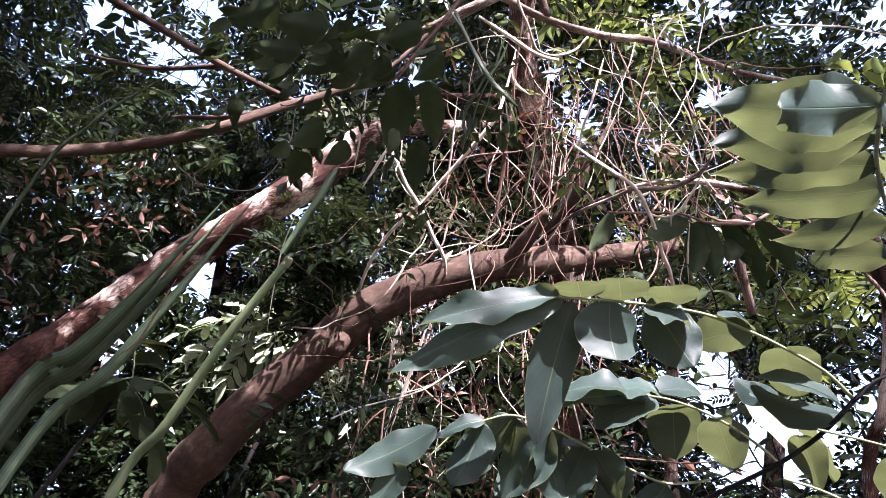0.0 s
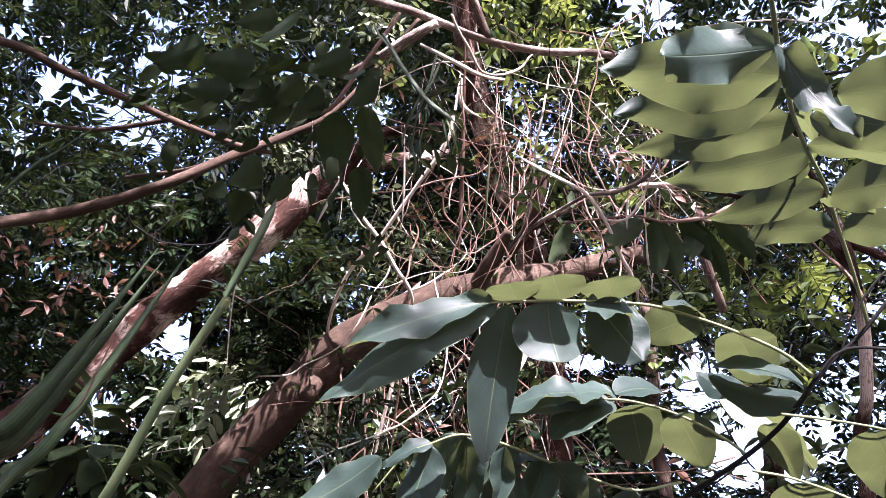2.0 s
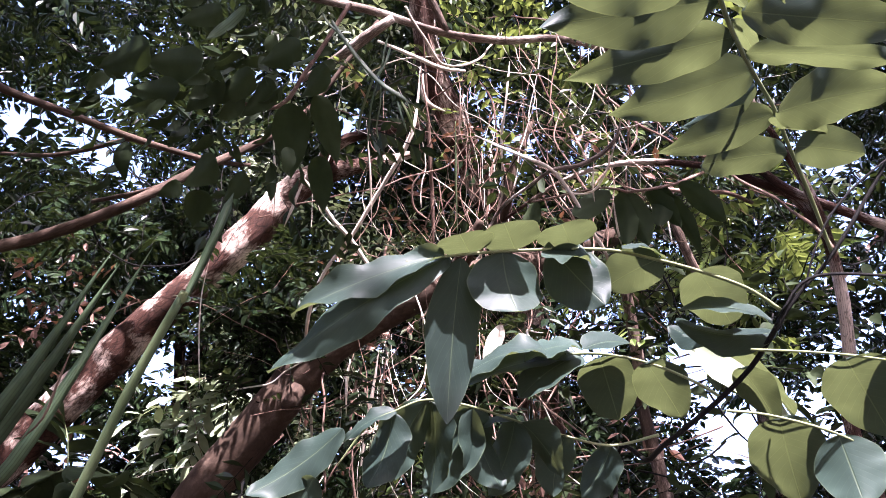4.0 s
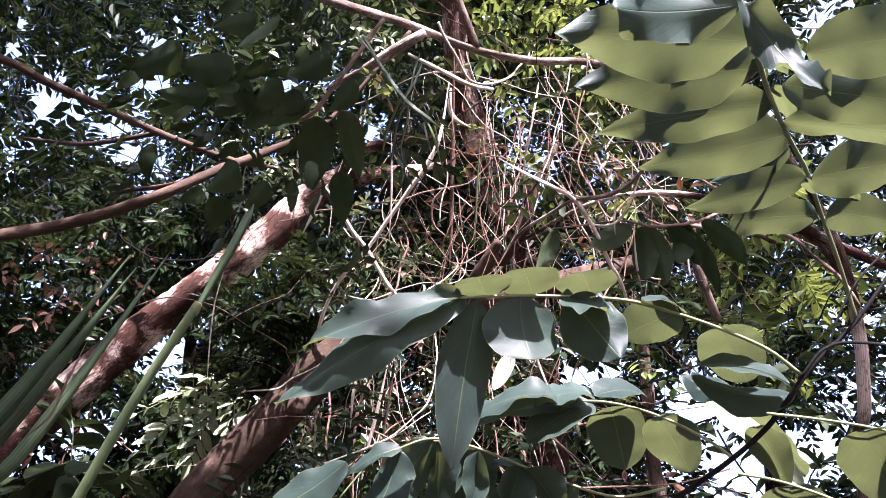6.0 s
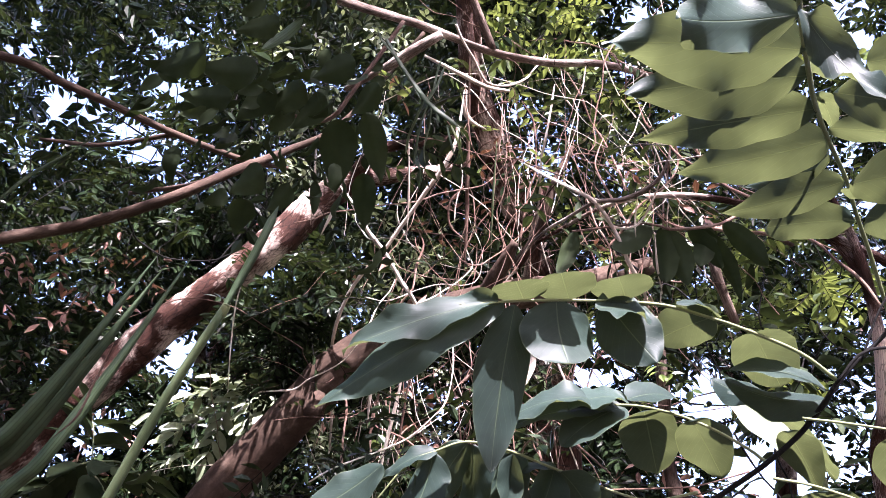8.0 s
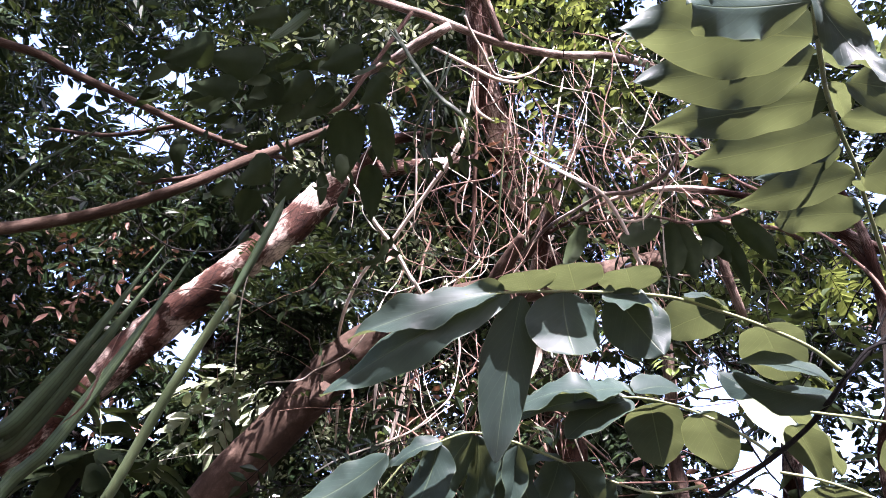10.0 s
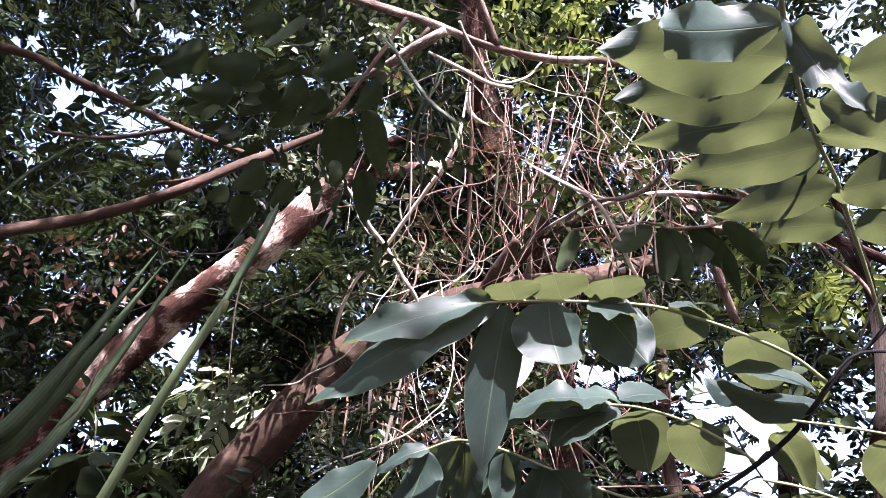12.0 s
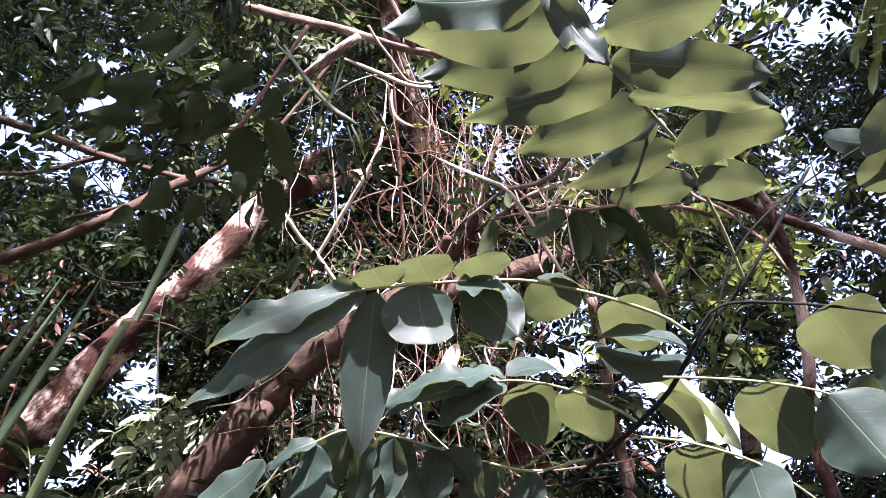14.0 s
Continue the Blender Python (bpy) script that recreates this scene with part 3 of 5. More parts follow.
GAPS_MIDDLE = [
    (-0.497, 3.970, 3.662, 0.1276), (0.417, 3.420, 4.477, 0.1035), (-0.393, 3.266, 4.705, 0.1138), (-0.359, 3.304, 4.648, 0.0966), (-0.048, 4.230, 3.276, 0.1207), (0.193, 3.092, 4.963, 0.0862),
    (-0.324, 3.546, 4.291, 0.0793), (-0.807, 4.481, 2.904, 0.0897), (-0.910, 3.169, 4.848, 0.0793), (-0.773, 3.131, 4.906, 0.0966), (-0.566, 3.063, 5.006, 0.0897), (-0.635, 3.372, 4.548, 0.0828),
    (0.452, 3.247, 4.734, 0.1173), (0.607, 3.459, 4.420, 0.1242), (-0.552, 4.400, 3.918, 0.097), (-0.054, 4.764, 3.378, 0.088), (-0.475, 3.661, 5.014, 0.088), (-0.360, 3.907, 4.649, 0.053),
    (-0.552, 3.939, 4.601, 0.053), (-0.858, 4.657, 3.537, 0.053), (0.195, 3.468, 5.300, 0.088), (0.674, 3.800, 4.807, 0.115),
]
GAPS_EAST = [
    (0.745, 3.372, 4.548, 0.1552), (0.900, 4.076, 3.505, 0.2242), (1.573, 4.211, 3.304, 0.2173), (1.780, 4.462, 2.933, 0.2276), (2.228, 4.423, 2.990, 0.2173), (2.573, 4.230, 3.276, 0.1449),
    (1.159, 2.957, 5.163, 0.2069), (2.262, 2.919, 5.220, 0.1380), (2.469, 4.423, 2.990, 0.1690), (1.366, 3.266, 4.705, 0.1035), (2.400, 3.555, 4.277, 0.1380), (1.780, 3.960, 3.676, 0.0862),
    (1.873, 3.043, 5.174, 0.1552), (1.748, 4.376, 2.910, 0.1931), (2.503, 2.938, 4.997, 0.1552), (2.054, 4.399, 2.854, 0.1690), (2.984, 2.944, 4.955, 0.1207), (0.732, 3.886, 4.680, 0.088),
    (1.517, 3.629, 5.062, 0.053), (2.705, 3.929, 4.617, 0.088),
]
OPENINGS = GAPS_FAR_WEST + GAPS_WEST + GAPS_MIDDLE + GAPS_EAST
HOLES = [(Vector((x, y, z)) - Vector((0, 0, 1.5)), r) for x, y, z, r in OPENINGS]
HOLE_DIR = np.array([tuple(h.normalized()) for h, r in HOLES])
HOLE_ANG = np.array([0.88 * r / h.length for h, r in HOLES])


# places meant to be sunlit, with gap width; sprays sunward of them are left out
SUN_ON_SHRUB = [
    (0.49, 1.48, 2.71, 0.20), (0.45, 1.57, 2.56, 0.15), (0.24, 0.73, 1.85, 0.34), (0.09, 0.69, 1.82, 0.22), (0.26, 0.47, 1.92, 0.40), (-0.59, 1.42, 2.07, 0.10),
    (0.57, 1.17, 1.91, 0.30), (0.41, 1.24, 2.52, 0.18), (0.36, 1.33, 2.40, 0.12), (-0.49, 1.18, 1.97, 0.09),
]
SUN_ON_LIMBS = [
    (-1.22, 2.82, 3.05, 0.20), (-1.37, 2.90, 2.83, 0.14), (-0.67, 2.68, 3.43, 0.15), (-0.97, 2.75, 2.53, 0.38), (0.34, 1.76, 3.45, 0.30), (0.07, 1.88, 3.37, 0.20),
    (0.24, 1.67, 3.14, 0.20), (0.36, 1.69, 2.93, 0.20), (-0.11, 1.79, 2.87, 0.26), (-0.20, 2.37, 2.45, 0.16), (-0.03, 2.24, 2.48, 0.16), (-0.54, 1.75, 3.01, 0.14),
    (0.46, 2.37, 4.43, 0.50), (1.33, 2.23, 2.66, 0.30), (1.05, 2.16, 2.77, 0.24), (-1.14, 1.93, 2.85, 0.18), (1.12, 2.87, 4.40, 0.35), (-0.29, 2.05, 2.75, 0.16),
    (-0.24, 1.87, 2.85, 0.18), (-0.92, 1.88, 2.12, 0.12),
]
SUN_ON_CROWNS = [
    (-1.56, 3.05, 4.49, 0.30), (-0.46, 3.10, 4.41, 0.30), (-1.29, 4.02, 3.40, 0.30), (-0.27, 3.70, 3.53, 0.30), (-2.24, 3.44, 4.63, 0.35), (-1.28, 3.18, 5.01, 0.35),
    (-2.34, 3.80, 3.74, 0.30), (-0.93, 4.13, 3.61, 0.30), (-2.55, 3.18, 5.01, 0.35), (1.78, 3.84, 3.85, 0.35), (-1.18, 3.34, 4.78, 0.40), (-0.65, 3.10, 5.13, 0.40),
    (-2.37, 3.66, 3.94, 0.35), (-1.56, 3.73, 2.76, 0.30), (1.84, 3.08, 3.38, 0.25),
]
SUNNY = SUN_ON_SHRUB + SUN_ON_LIMBS + SUN_ON_CROWNS
SUN_AT = np.array([q[:3] for q in SUNNY])
SUN_WIDE = np.array([q[3] for q in SUNNY])


def in_sun_gap(p, rng, reach):
    """Whether a spray at p would stand in one of the gaps that let the sun in."""
    w = p - SUN_AT
    along = w @ np.array(s_dir)
    off = np.linalg.norm(w - along[:, None] * np.array(s_dir), axis=1)
    return np.any((along > 0.5) & (off < reach + SUN_WIDE * rng.uniform(0.75, 1.15, len(SUN_WIDE))))


def spray_shape(rng, pairs, length, leaf_len, leaf_wid):
    """One feathered spray: leaflets in pairs on a drooping stalk."""
    v, f, m = [], [], []
    def stalk(s):
        return np.array([0.0, length * s, -0.22 * length * s * s])
    for i in range(2 * pairs + 1):
        s = min(1.0, (i // 2 + 1) / (pairs + 0.5))
        side = 0 if i == 2 * pairs else (1 if i % 2 else -1)
        b = stalk(s)
        ang = radians(rng.uniform(48, 72)) * side
        y = np.array([math.sin(ang), math.cos(ang), rng.uniform(-0.45, 0.1)])
        y /= np.linalg.norm(y)
        z = np.array([rng.normal() * 0.25, rng.normal() * 0.25, 1.0])
        x = np.cross(y, z)
        x /= np.linalg.norm(x)
        z = np.cross(x, y)
        L, W = leaf_len * rng.uniform(0.75, 1.15), leaf_wid * rng.uniform(0.8, 1.15)
        n = len(v)
        for u, t in ((0, 0), (0.8, 0.28), (1, 0.55), (0, 1), (-1, 0.55), (-0.8, 0.28)):
            v.append(b + y * (L * t) + x * (u * W / 2) + z * (abs(u) * W * 0.14 - 0.12 * L * t * t))
        f += [(n, n + 1, n + 2, n + 3), (n + 3, n + 4, n + 5, n)]
        m += [0, 0]
    n = len(v)
    r = 0.0011
    for s in (0.0, 0.5, 1.0):
        c = stalk(s)
        v += [c + np.array([r, 0, -r]), c + np.array([-r, 0, -r]), c + np.array([0, 0, r])]
    for i in (0, 3):
        for k in range(3):
            k2 = (k + 1) % 3
            f.append((n + i + k, n + i + k2, n + i + 3 + k2, n + i + 3 + k))
            m.append(1)
    return np.array(v), np.array(f), np.array(m)


def crown(name, parent, az, el, far, clumps, per, mat, seed, leaf_len=0.07, leaf_wid=0.03, carve=True, spread=0.22, label="", pairs=5):
    """A mass of sprays in clumps on a part of the leaf roof round the clearing."""
    rng = np.random.RandomState(seed)
    shapes = [spray_shape(rng, pairs, 0.2 * leaf_len / 0.07, leaf_len, leaf_wid) for _ in range(6)]
    vs, fs, ms, off = [], [], [], 0
    s0, s1 = math.sin(radians(el[0])), math.sin(radians(el[1]))
    for c in range(clumps):
        a, e, d = radians(rng.uniform(*az)), math.asin(rng.uniform(s0, s1)), rng.uniform(*far)
        centre = np.array([d * math.sin(a) * math.cos(e), d * math.cos(a) * math.cos(e), 1.5 + d * math.sin(e)])
        lean = rng.uniform(0, 2 * math.pi)
        for k in range(per):
            p = centre + rng.normal(size=3) * spread * np.array([1, 1, 0.8])
            w = p - np.array([0, 0, 1.5])
            wd = w / np.linalg.norm(w)
            if p[2] < 0.3:
                continue
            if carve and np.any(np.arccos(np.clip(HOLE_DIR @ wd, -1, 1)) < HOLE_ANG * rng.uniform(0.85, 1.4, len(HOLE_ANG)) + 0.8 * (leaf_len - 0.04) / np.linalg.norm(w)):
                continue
            if np.linalg.norm(w) < 0.9 * far[0]:
                continue
            if in_sun_gap(p, rng, 1.6 * leaf_len):
                continue
            sv, sf, sm = shapes[rng.randint(6)]
            turn = Euler((rng.normal() * 0.5 - 0.25, rng.normal() * 0.5, lean + rng.normal() * 0.9)).to_matrix()
            q = (sv * rng.uniform(0.75, 1.25)) @ np.array(turn).T + p
            vs.append(q)
            fs.append(sf + off)
            ms.append(sm)
            off += len(sv)
    v, f, m = np.concatenate(vs), np.concatenate(fs), np.concatenate(ms)
    ob = mesh_ob(name, v.tolist(), f.tolist(), mat, parent, None, label, smooth=False)
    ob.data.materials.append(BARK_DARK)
    ob.data.polygons.foreach_set("material_index", m.astype(np.int32))
    return tagged(ob, kind="stuff")


def back_tree(x, y, top, r, label, seed):
    """A tree behind the clearing: trunk with a few rising limbs."""
    rng = np.random.RandomState(seed)
    t = thing("tree", (x, y, 0), label, "tree", "trees round the clearing")
    pts = [(x, y, -0.1, r * 1.3)]
    for i in range(1, 6):
        pts.append((x + rng.normal() * 0.12, y + rng.normal() * 0.12, top * i / 5, r * (1 - 0.14 * i)))
    limb("trunk", pts, BARK_RED, t, 0.1, 12, 0.1)
    for k in range(5):
        b = pts[2 + k % 3]
        a = rng.uniform(0, 6.28)
        q = [(b[0], b[1], b[2], r * 0.45)]
        for i in range(1, 4):
            q.append((b[0] + math.cos(a) * 0.45 * i, b[1] + math.sin(a) * 0.45 * i, b[2] + 0.35 * i + rng.normal() * 0.1, r * (0.45 - 0.1 * i)))
        limb("limb", q, BARK_RED, t, 0.1, 8, 0.1)
    return t


DARK_TREE = "leafy tree with dark green feathered leaves"
t1 = back_tree(-4.6, 4.2, 6.0, 0.12, DARK_TREE, 1)
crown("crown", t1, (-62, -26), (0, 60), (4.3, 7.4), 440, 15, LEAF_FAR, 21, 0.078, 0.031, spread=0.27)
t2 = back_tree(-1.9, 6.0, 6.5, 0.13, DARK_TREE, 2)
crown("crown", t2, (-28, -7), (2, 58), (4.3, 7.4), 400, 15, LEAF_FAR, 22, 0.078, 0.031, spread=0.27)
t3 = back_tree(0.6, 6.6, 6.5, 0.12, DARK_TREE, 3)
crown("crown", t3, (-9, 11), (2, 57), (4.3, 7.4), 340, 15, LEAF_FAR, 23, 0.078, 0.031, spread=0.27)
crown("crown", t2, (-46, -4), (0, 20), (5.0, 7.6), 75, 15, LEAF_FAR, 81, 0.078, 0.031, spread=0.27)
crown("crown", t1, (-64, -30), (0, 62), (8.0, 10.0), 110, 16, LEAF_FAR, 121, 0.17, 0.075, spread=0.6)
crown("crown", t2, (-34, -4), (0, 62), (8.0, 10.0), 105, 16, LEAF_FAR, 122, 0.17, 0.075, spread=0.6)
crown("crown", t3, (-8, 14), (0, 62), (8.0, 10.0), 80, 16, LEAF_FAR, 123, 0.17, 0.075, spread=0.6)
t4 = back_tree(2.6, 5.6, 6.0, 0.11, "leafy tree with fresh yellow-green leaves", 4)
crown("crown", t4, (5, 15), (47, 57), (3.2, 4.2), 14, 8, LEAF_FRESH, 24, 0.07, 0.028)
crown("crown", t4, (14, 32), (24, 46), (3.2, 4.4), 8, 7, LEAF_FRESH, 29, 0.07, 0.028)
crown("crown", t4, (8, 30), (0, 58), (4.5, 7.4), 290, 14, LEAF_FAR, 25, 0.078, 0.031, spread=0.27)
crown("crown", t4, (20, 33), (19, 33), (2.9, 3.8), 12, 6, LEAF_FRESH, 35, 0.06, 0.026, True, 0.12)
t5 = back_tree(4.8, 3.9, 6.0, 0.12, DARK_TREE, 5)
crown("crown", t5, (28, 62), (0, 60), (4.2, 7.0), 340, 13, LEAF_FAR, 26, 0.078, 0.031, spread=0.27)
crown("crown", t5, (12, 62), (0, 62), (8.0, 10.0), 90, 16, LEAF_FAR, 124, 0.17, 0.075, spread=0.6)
# unseen trees over and behind the clearing, added to block sun and sky
t6 = back_tree(-4.2, -2.2, 6.0, 0.14, "tall unseen tree added for shade, with a dense dark crown", 6)
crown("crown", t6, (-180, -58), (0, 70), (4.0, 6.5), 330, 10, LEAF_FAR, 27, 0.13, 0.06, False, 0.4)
t7 = back_tree(4.0, -3.0, 6.0, 0.13, "tall unseen tree added for shade, with a dense dark crown", 7)
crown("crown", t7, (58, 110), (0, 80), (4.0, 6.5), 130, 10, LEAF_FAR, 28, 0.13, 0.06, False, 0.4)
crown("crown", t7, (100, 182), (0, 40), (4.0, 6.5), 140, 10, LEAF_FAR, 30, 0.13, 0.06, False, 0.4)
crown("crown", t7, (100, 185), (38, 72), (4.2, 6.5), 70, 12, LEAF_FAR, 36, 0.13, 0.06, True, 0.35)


def bough(parent, centre, count, spread, seed, leaf_len=0.09, leaf_wid=0.04):
    """A clump of leaf sprays; the overhead ones are unseen, added to cast shade."""
    rng = np.random.RandomState(seed)
    shapes = [spray_shape(rng, 5, 0.2 * leaf_len / 0.07, leaf_len, leaf_wid) for _ in range(4)]
    vs, fs, ms, off = [], [], [], 0
    for k in range(count):
        p = np.array(centre) + rng.normal(size=3) * spread * np.array([1, 1, 0.6])
        sv, sf, sm = shapes[rng.randint(4)]
        if spread > 0.09 and in_sun_gap(p, rng, leaf_len):
            continue
        turn = Euler((rng.normal() * 0.4 - 0.2, rng.normal() * 0.4, rng.uniform(0, 6.28))).to_matrix()
        vs.append((sv * rng.uniform(0.8, 1.2)) @ np.array(turn).T + p)
        fs.append(sf + off)
        ms.append(sm)
        off += len(sv)
    if not vs:
        return None
    ob = mesh_ob("bough", np.concatenate(vs).tolist(), np.concatenate(fs).tolist(), LEAF_FAR, parent, None, "", smooth=False)
    ob.data.materials.append(BARK_DARK)
    ob.data.polygons.foreach_set("material_index", np.concatenate(ms).astype(np.int32))
    return tagged(ob, kind="stuff")


# unseen leaf clumps, each set sunward of a place to shade it
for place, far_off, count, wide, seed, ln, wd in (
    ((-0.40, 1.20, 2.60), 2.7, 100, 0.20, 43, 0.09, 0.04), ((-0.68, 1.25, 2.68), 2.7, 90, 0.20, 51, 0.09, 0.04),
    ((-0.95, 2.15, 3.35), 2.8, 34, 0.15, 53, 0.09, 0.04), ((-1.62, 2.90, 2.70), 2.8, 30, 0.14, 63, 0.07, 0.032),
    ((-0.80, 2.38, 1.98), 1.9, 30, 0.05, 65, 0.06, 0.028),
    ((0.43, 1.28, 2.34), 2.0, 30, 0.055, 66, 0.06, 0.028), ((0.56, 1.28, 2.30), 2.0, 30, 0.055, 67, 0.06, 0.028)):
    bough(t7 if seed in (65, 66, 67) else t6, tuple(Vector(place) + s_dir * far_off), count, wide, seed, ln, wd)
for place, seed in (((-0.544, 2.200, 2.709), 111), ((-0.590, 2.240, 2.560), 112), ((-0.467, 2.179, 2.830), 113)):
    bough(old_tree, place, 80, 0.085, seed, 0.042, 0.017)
# unseen leaf roof overhead, added to keep out sky light
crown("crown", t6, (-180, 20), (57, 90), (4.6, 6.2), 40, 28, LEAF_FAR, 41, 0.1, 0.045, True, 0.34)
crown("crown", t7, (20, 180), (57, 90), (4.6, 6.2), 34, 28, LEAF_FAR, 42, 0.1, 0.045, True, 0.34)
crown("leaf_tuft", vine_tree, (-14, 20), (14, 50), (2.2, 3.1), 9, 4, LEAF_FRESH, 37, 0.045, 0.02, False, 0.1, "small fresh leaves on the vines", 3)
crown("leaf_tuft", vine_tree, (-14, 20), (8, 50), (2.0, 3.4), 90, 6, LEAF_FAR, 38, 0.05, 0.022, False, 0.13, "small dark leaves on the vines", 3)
# sun flecks on the crowns, painted by the pale leaf skin
crown("leaf_tuft", slim_tree, (-22, -4), (34, 54), (3.5, 4.5), 52, 4, LEAF_SUNLIT, 84, 0.05, 0.021, False, 0.12, "small leaves with sunlight put into their pale colour", 3)
crown("leaf_tuft", t2, (-15, 0), (14, 36), (3.5, 4.4), 46, 4, LEAF_SUNLIT, 85, 0.05, 0.021, False, 0.12, "small leaves with sunlight put into their pale colour", 3)
crown("dry_foliage", vine_tree, (-13, 16), (10, 48), (2.5, 3.5), 22, 5, LEAF_DRY, 33, 0.055, 0.022, False, 0.14, "curled red-brown dry leaves", 2)
crown("dry_foliage", old_tree, (-37, -24), (14, 32), (3.9, 4.6), 16, 5, LEAF_DRY, 34, 0.06, 0.024, False, 0.14, "curled red-brown dry leaves", 2)


# ---- near leafy twig with feathered leaves ----
def stalk(pts, parent, mat=None, name="stalk", label="", step=0.008):
    return limb(name, pts, mat or STEM_PALE, parent, step, 7, 0.06, label)


shrub = thing("shrub", (0.1, 0.75, 0), "shrub twig with large feathered leaves lit from above", "shrub")
twig = limb("twig", [(0.1, 0.75, -0.05, 0.011), (0.12, 0.78, 0.9, 0.009), (0.207, 0.837, 1.654, 0.0028), (0.249, 0.805, 1.701, 0.0028), (0.284, 0.779, 1.722, 0.0027), (0.318, 0.754, 1.741, 0.0027), (0.354, 0.737, 1.767, 0.0027), (0.372, 0.711, 1.787, 0.0027), (0.390, 0.696, 1.809, 0.0027), (0.412, 0.682, 1.830, 0.0021), (0.432, 0.672, 1.845, 0.0021), (0.458, 0.654, 1.872, 0.0020), (0.499, 0.633, 1.921, 0.0020), (0.535, 0.615, 1.965, 0.0014)], BARK_DARK, shrub, 0.008, 10, 0.08, "dark bare twig", 0.2)
# the long leaf that reaches out over the clearing
rachis_a = stalk([(0.387, 0.695, 1.811, 0.0024), (0.351, 0.680, 1.833, 0.0020), (0.297, 0.667, 1.852, 0.0018), (0.253, 0.659, 1.864, 0.0018), (0.208, 0.644, 1.868, 0.0018), (0.154, 0.633, 1.866, 0.0015), (0.096, 0.616, 1.857, 0.0015), (0.052, 0.608, 1.851, 0.0013), (0.003, 0.601, 1.843, 0.0009)], shrub, STEM_PALE, "leaf_stalk")
leaf("leaflet", rachis_a, (0.045, 0.608, 1.851), (-0.126, 0.627, 1.751), 0.046, 91, kind="lance", fold=20, droop=-0.06, wave=0.03)
leaf("leaflet", rachis_a, (0.040, 0.606, 1.851), (-0.104, 0.606, 1.798), 0.040, -81, kind="lance", fold=14, droop=0.05, wave=0.05)
leaf("leaflet", rachis_a, (0.056, 0.609, 1.848), (0.031, 0.659, 1.703), 0.054, 15, kind="lance", fold=14, droop=0.06, wave=0.012)
leaf("leaflet", rachis_a, (0.097, 0.616, 1.857), (0.105, 0.623, 1.793), 0.079, -66, kind="round", fold=10, droop=0.1, wave=0.03)
leaf("leaflet", rachis_a, (0.148, 0.629, 1.864), (0.192, 0.640, 1.803), 0.064, -60, kind="ovate", fold=16, droop=0.12, wave=0.05)
# extra blade, added as the sun bands on the leaflet before it
leaf("leaflet", rachis_a, (0.135, 0.625, 1.853), (0.190, 0.631, 1.843), 0.060, 47, kind="ovate", fold=8, droop=0.1, wave=0.08)
leaf("leaflet", rachis_a, (0.065, 0.612, 1.854), (0.055, 0.583, 1.858), 0.057, 0, kind="round", fold=6, droop=0.02)
leaf("leaflet", rachis_a, (0.110, 0.620, 1.860), (0.098, 0.584, 1.868), 0.061, 0, kind="round", fold=6, droop=0.02)
leaf("leaflet", rachis_a, (0.170, 0.637, 1.870), (0.157, 0.605, 1.877), 0.061, 0, kind="round", fold=6, droop=0.02)
leaf("leaflet", rachis_a, (0.263, 0.660, 1.863), (0.214, 0.700, 1.857), 0.056, 30, kind="round", fold=6, droop=0.06)
leaf("leaflet", rachis_a, (0.303, 0.668, 1.850), (0.354, 0.746, 1.825), 0.067, -6, kind="round", fold=6, droop=0.05)
leaf("leaflet", rachis_a, (0.384, 0.711, 1.796), (0.289, 0.732, 1.828), 0.054, 121, kind="ovate", fold=18, droop=0.12)
leaf("leaflet", rachis_a, (0.222, 0.645, 1.870), (0.275, 0.671, 1.868), 0.022, 47, kind="lance", fold=10, droop=0.1)

# extra blade, added as a leaflet's sunlit upper edge
leaf("leaflet", rachis_a, (0.377, 0.702, 1.801), (0.286, 0.709, 1.826), 0.049, -47, kind="ovate", fold=8, droop=0.12)

# second leaf, lower on the twig
rachis_b = stalk([(0.323, 0.753, 1.743, 0.0020), (0.305, 0.754, 1.760, 0.0018), (0.267, 0.751, 1.782, 0.0016), (0.228, 0.752, 1.798, 0.0016), (0.188, 0.758, 1.808, 0.0017), (0.139, 0.760, 1.805, 0.0012), (0.090, 0.766, 1.794, 0.0010)], shrub, STEM_PALE, "leaf_stalk")
leaf("leaflet", rachis_b, (0.203, 0.751, 1.799), (0.232, 0.839, 1.758), 0.065, -2, kind="round", fold=6, droop=0.05)
leaf("leaflet", rachis_b, (0.252, 0.748, 1.786), (0.302, 0.831, 1.753), 0.060, -9, kind="ovate", fold=6, droop=0.05)
leaf("leaflet", rachis_b, (0.174, 0.761, 1.802), (0.050, 0.755, 1.776), 0.051, -56, kind="ovate", fold=20, droop=0.1)
leaf("leaflet", rachis_b, (0.185, 0.759, 1.806), (0.111, 0.754, 1.760), 0.051, -61, kind="ovate", fold=12, droop=0.1)
leaf("leaflet", rachis_b, (0.192, 0.773, 1.820), (0.254, 0.791, 1.829), 0.057, 44, kind="ovate", fold=10, droop=0.1)
leaf("leaflet", rachis_b, (0.320, 0.805, 1.845), (0.478, 0.923, 1.777), 0.075, 48, kind="lance", fold=15, droop=0.06)
leaf("leaflet", rachis_b, (0.361, 0.827, 1.847), (0.332, 0.880, 1.894), 0.042, 125, kind="lance", fold=12)

# two more blades, added as sunlit upper edges of leaflets above
leaf("leaflet", rachis_b, (0.167, 0.747, 1.806), (0.052, 0.739, 1.782), 0.050, -44, kind="ovate", fold=8, droop=0.12, wave=0.05)
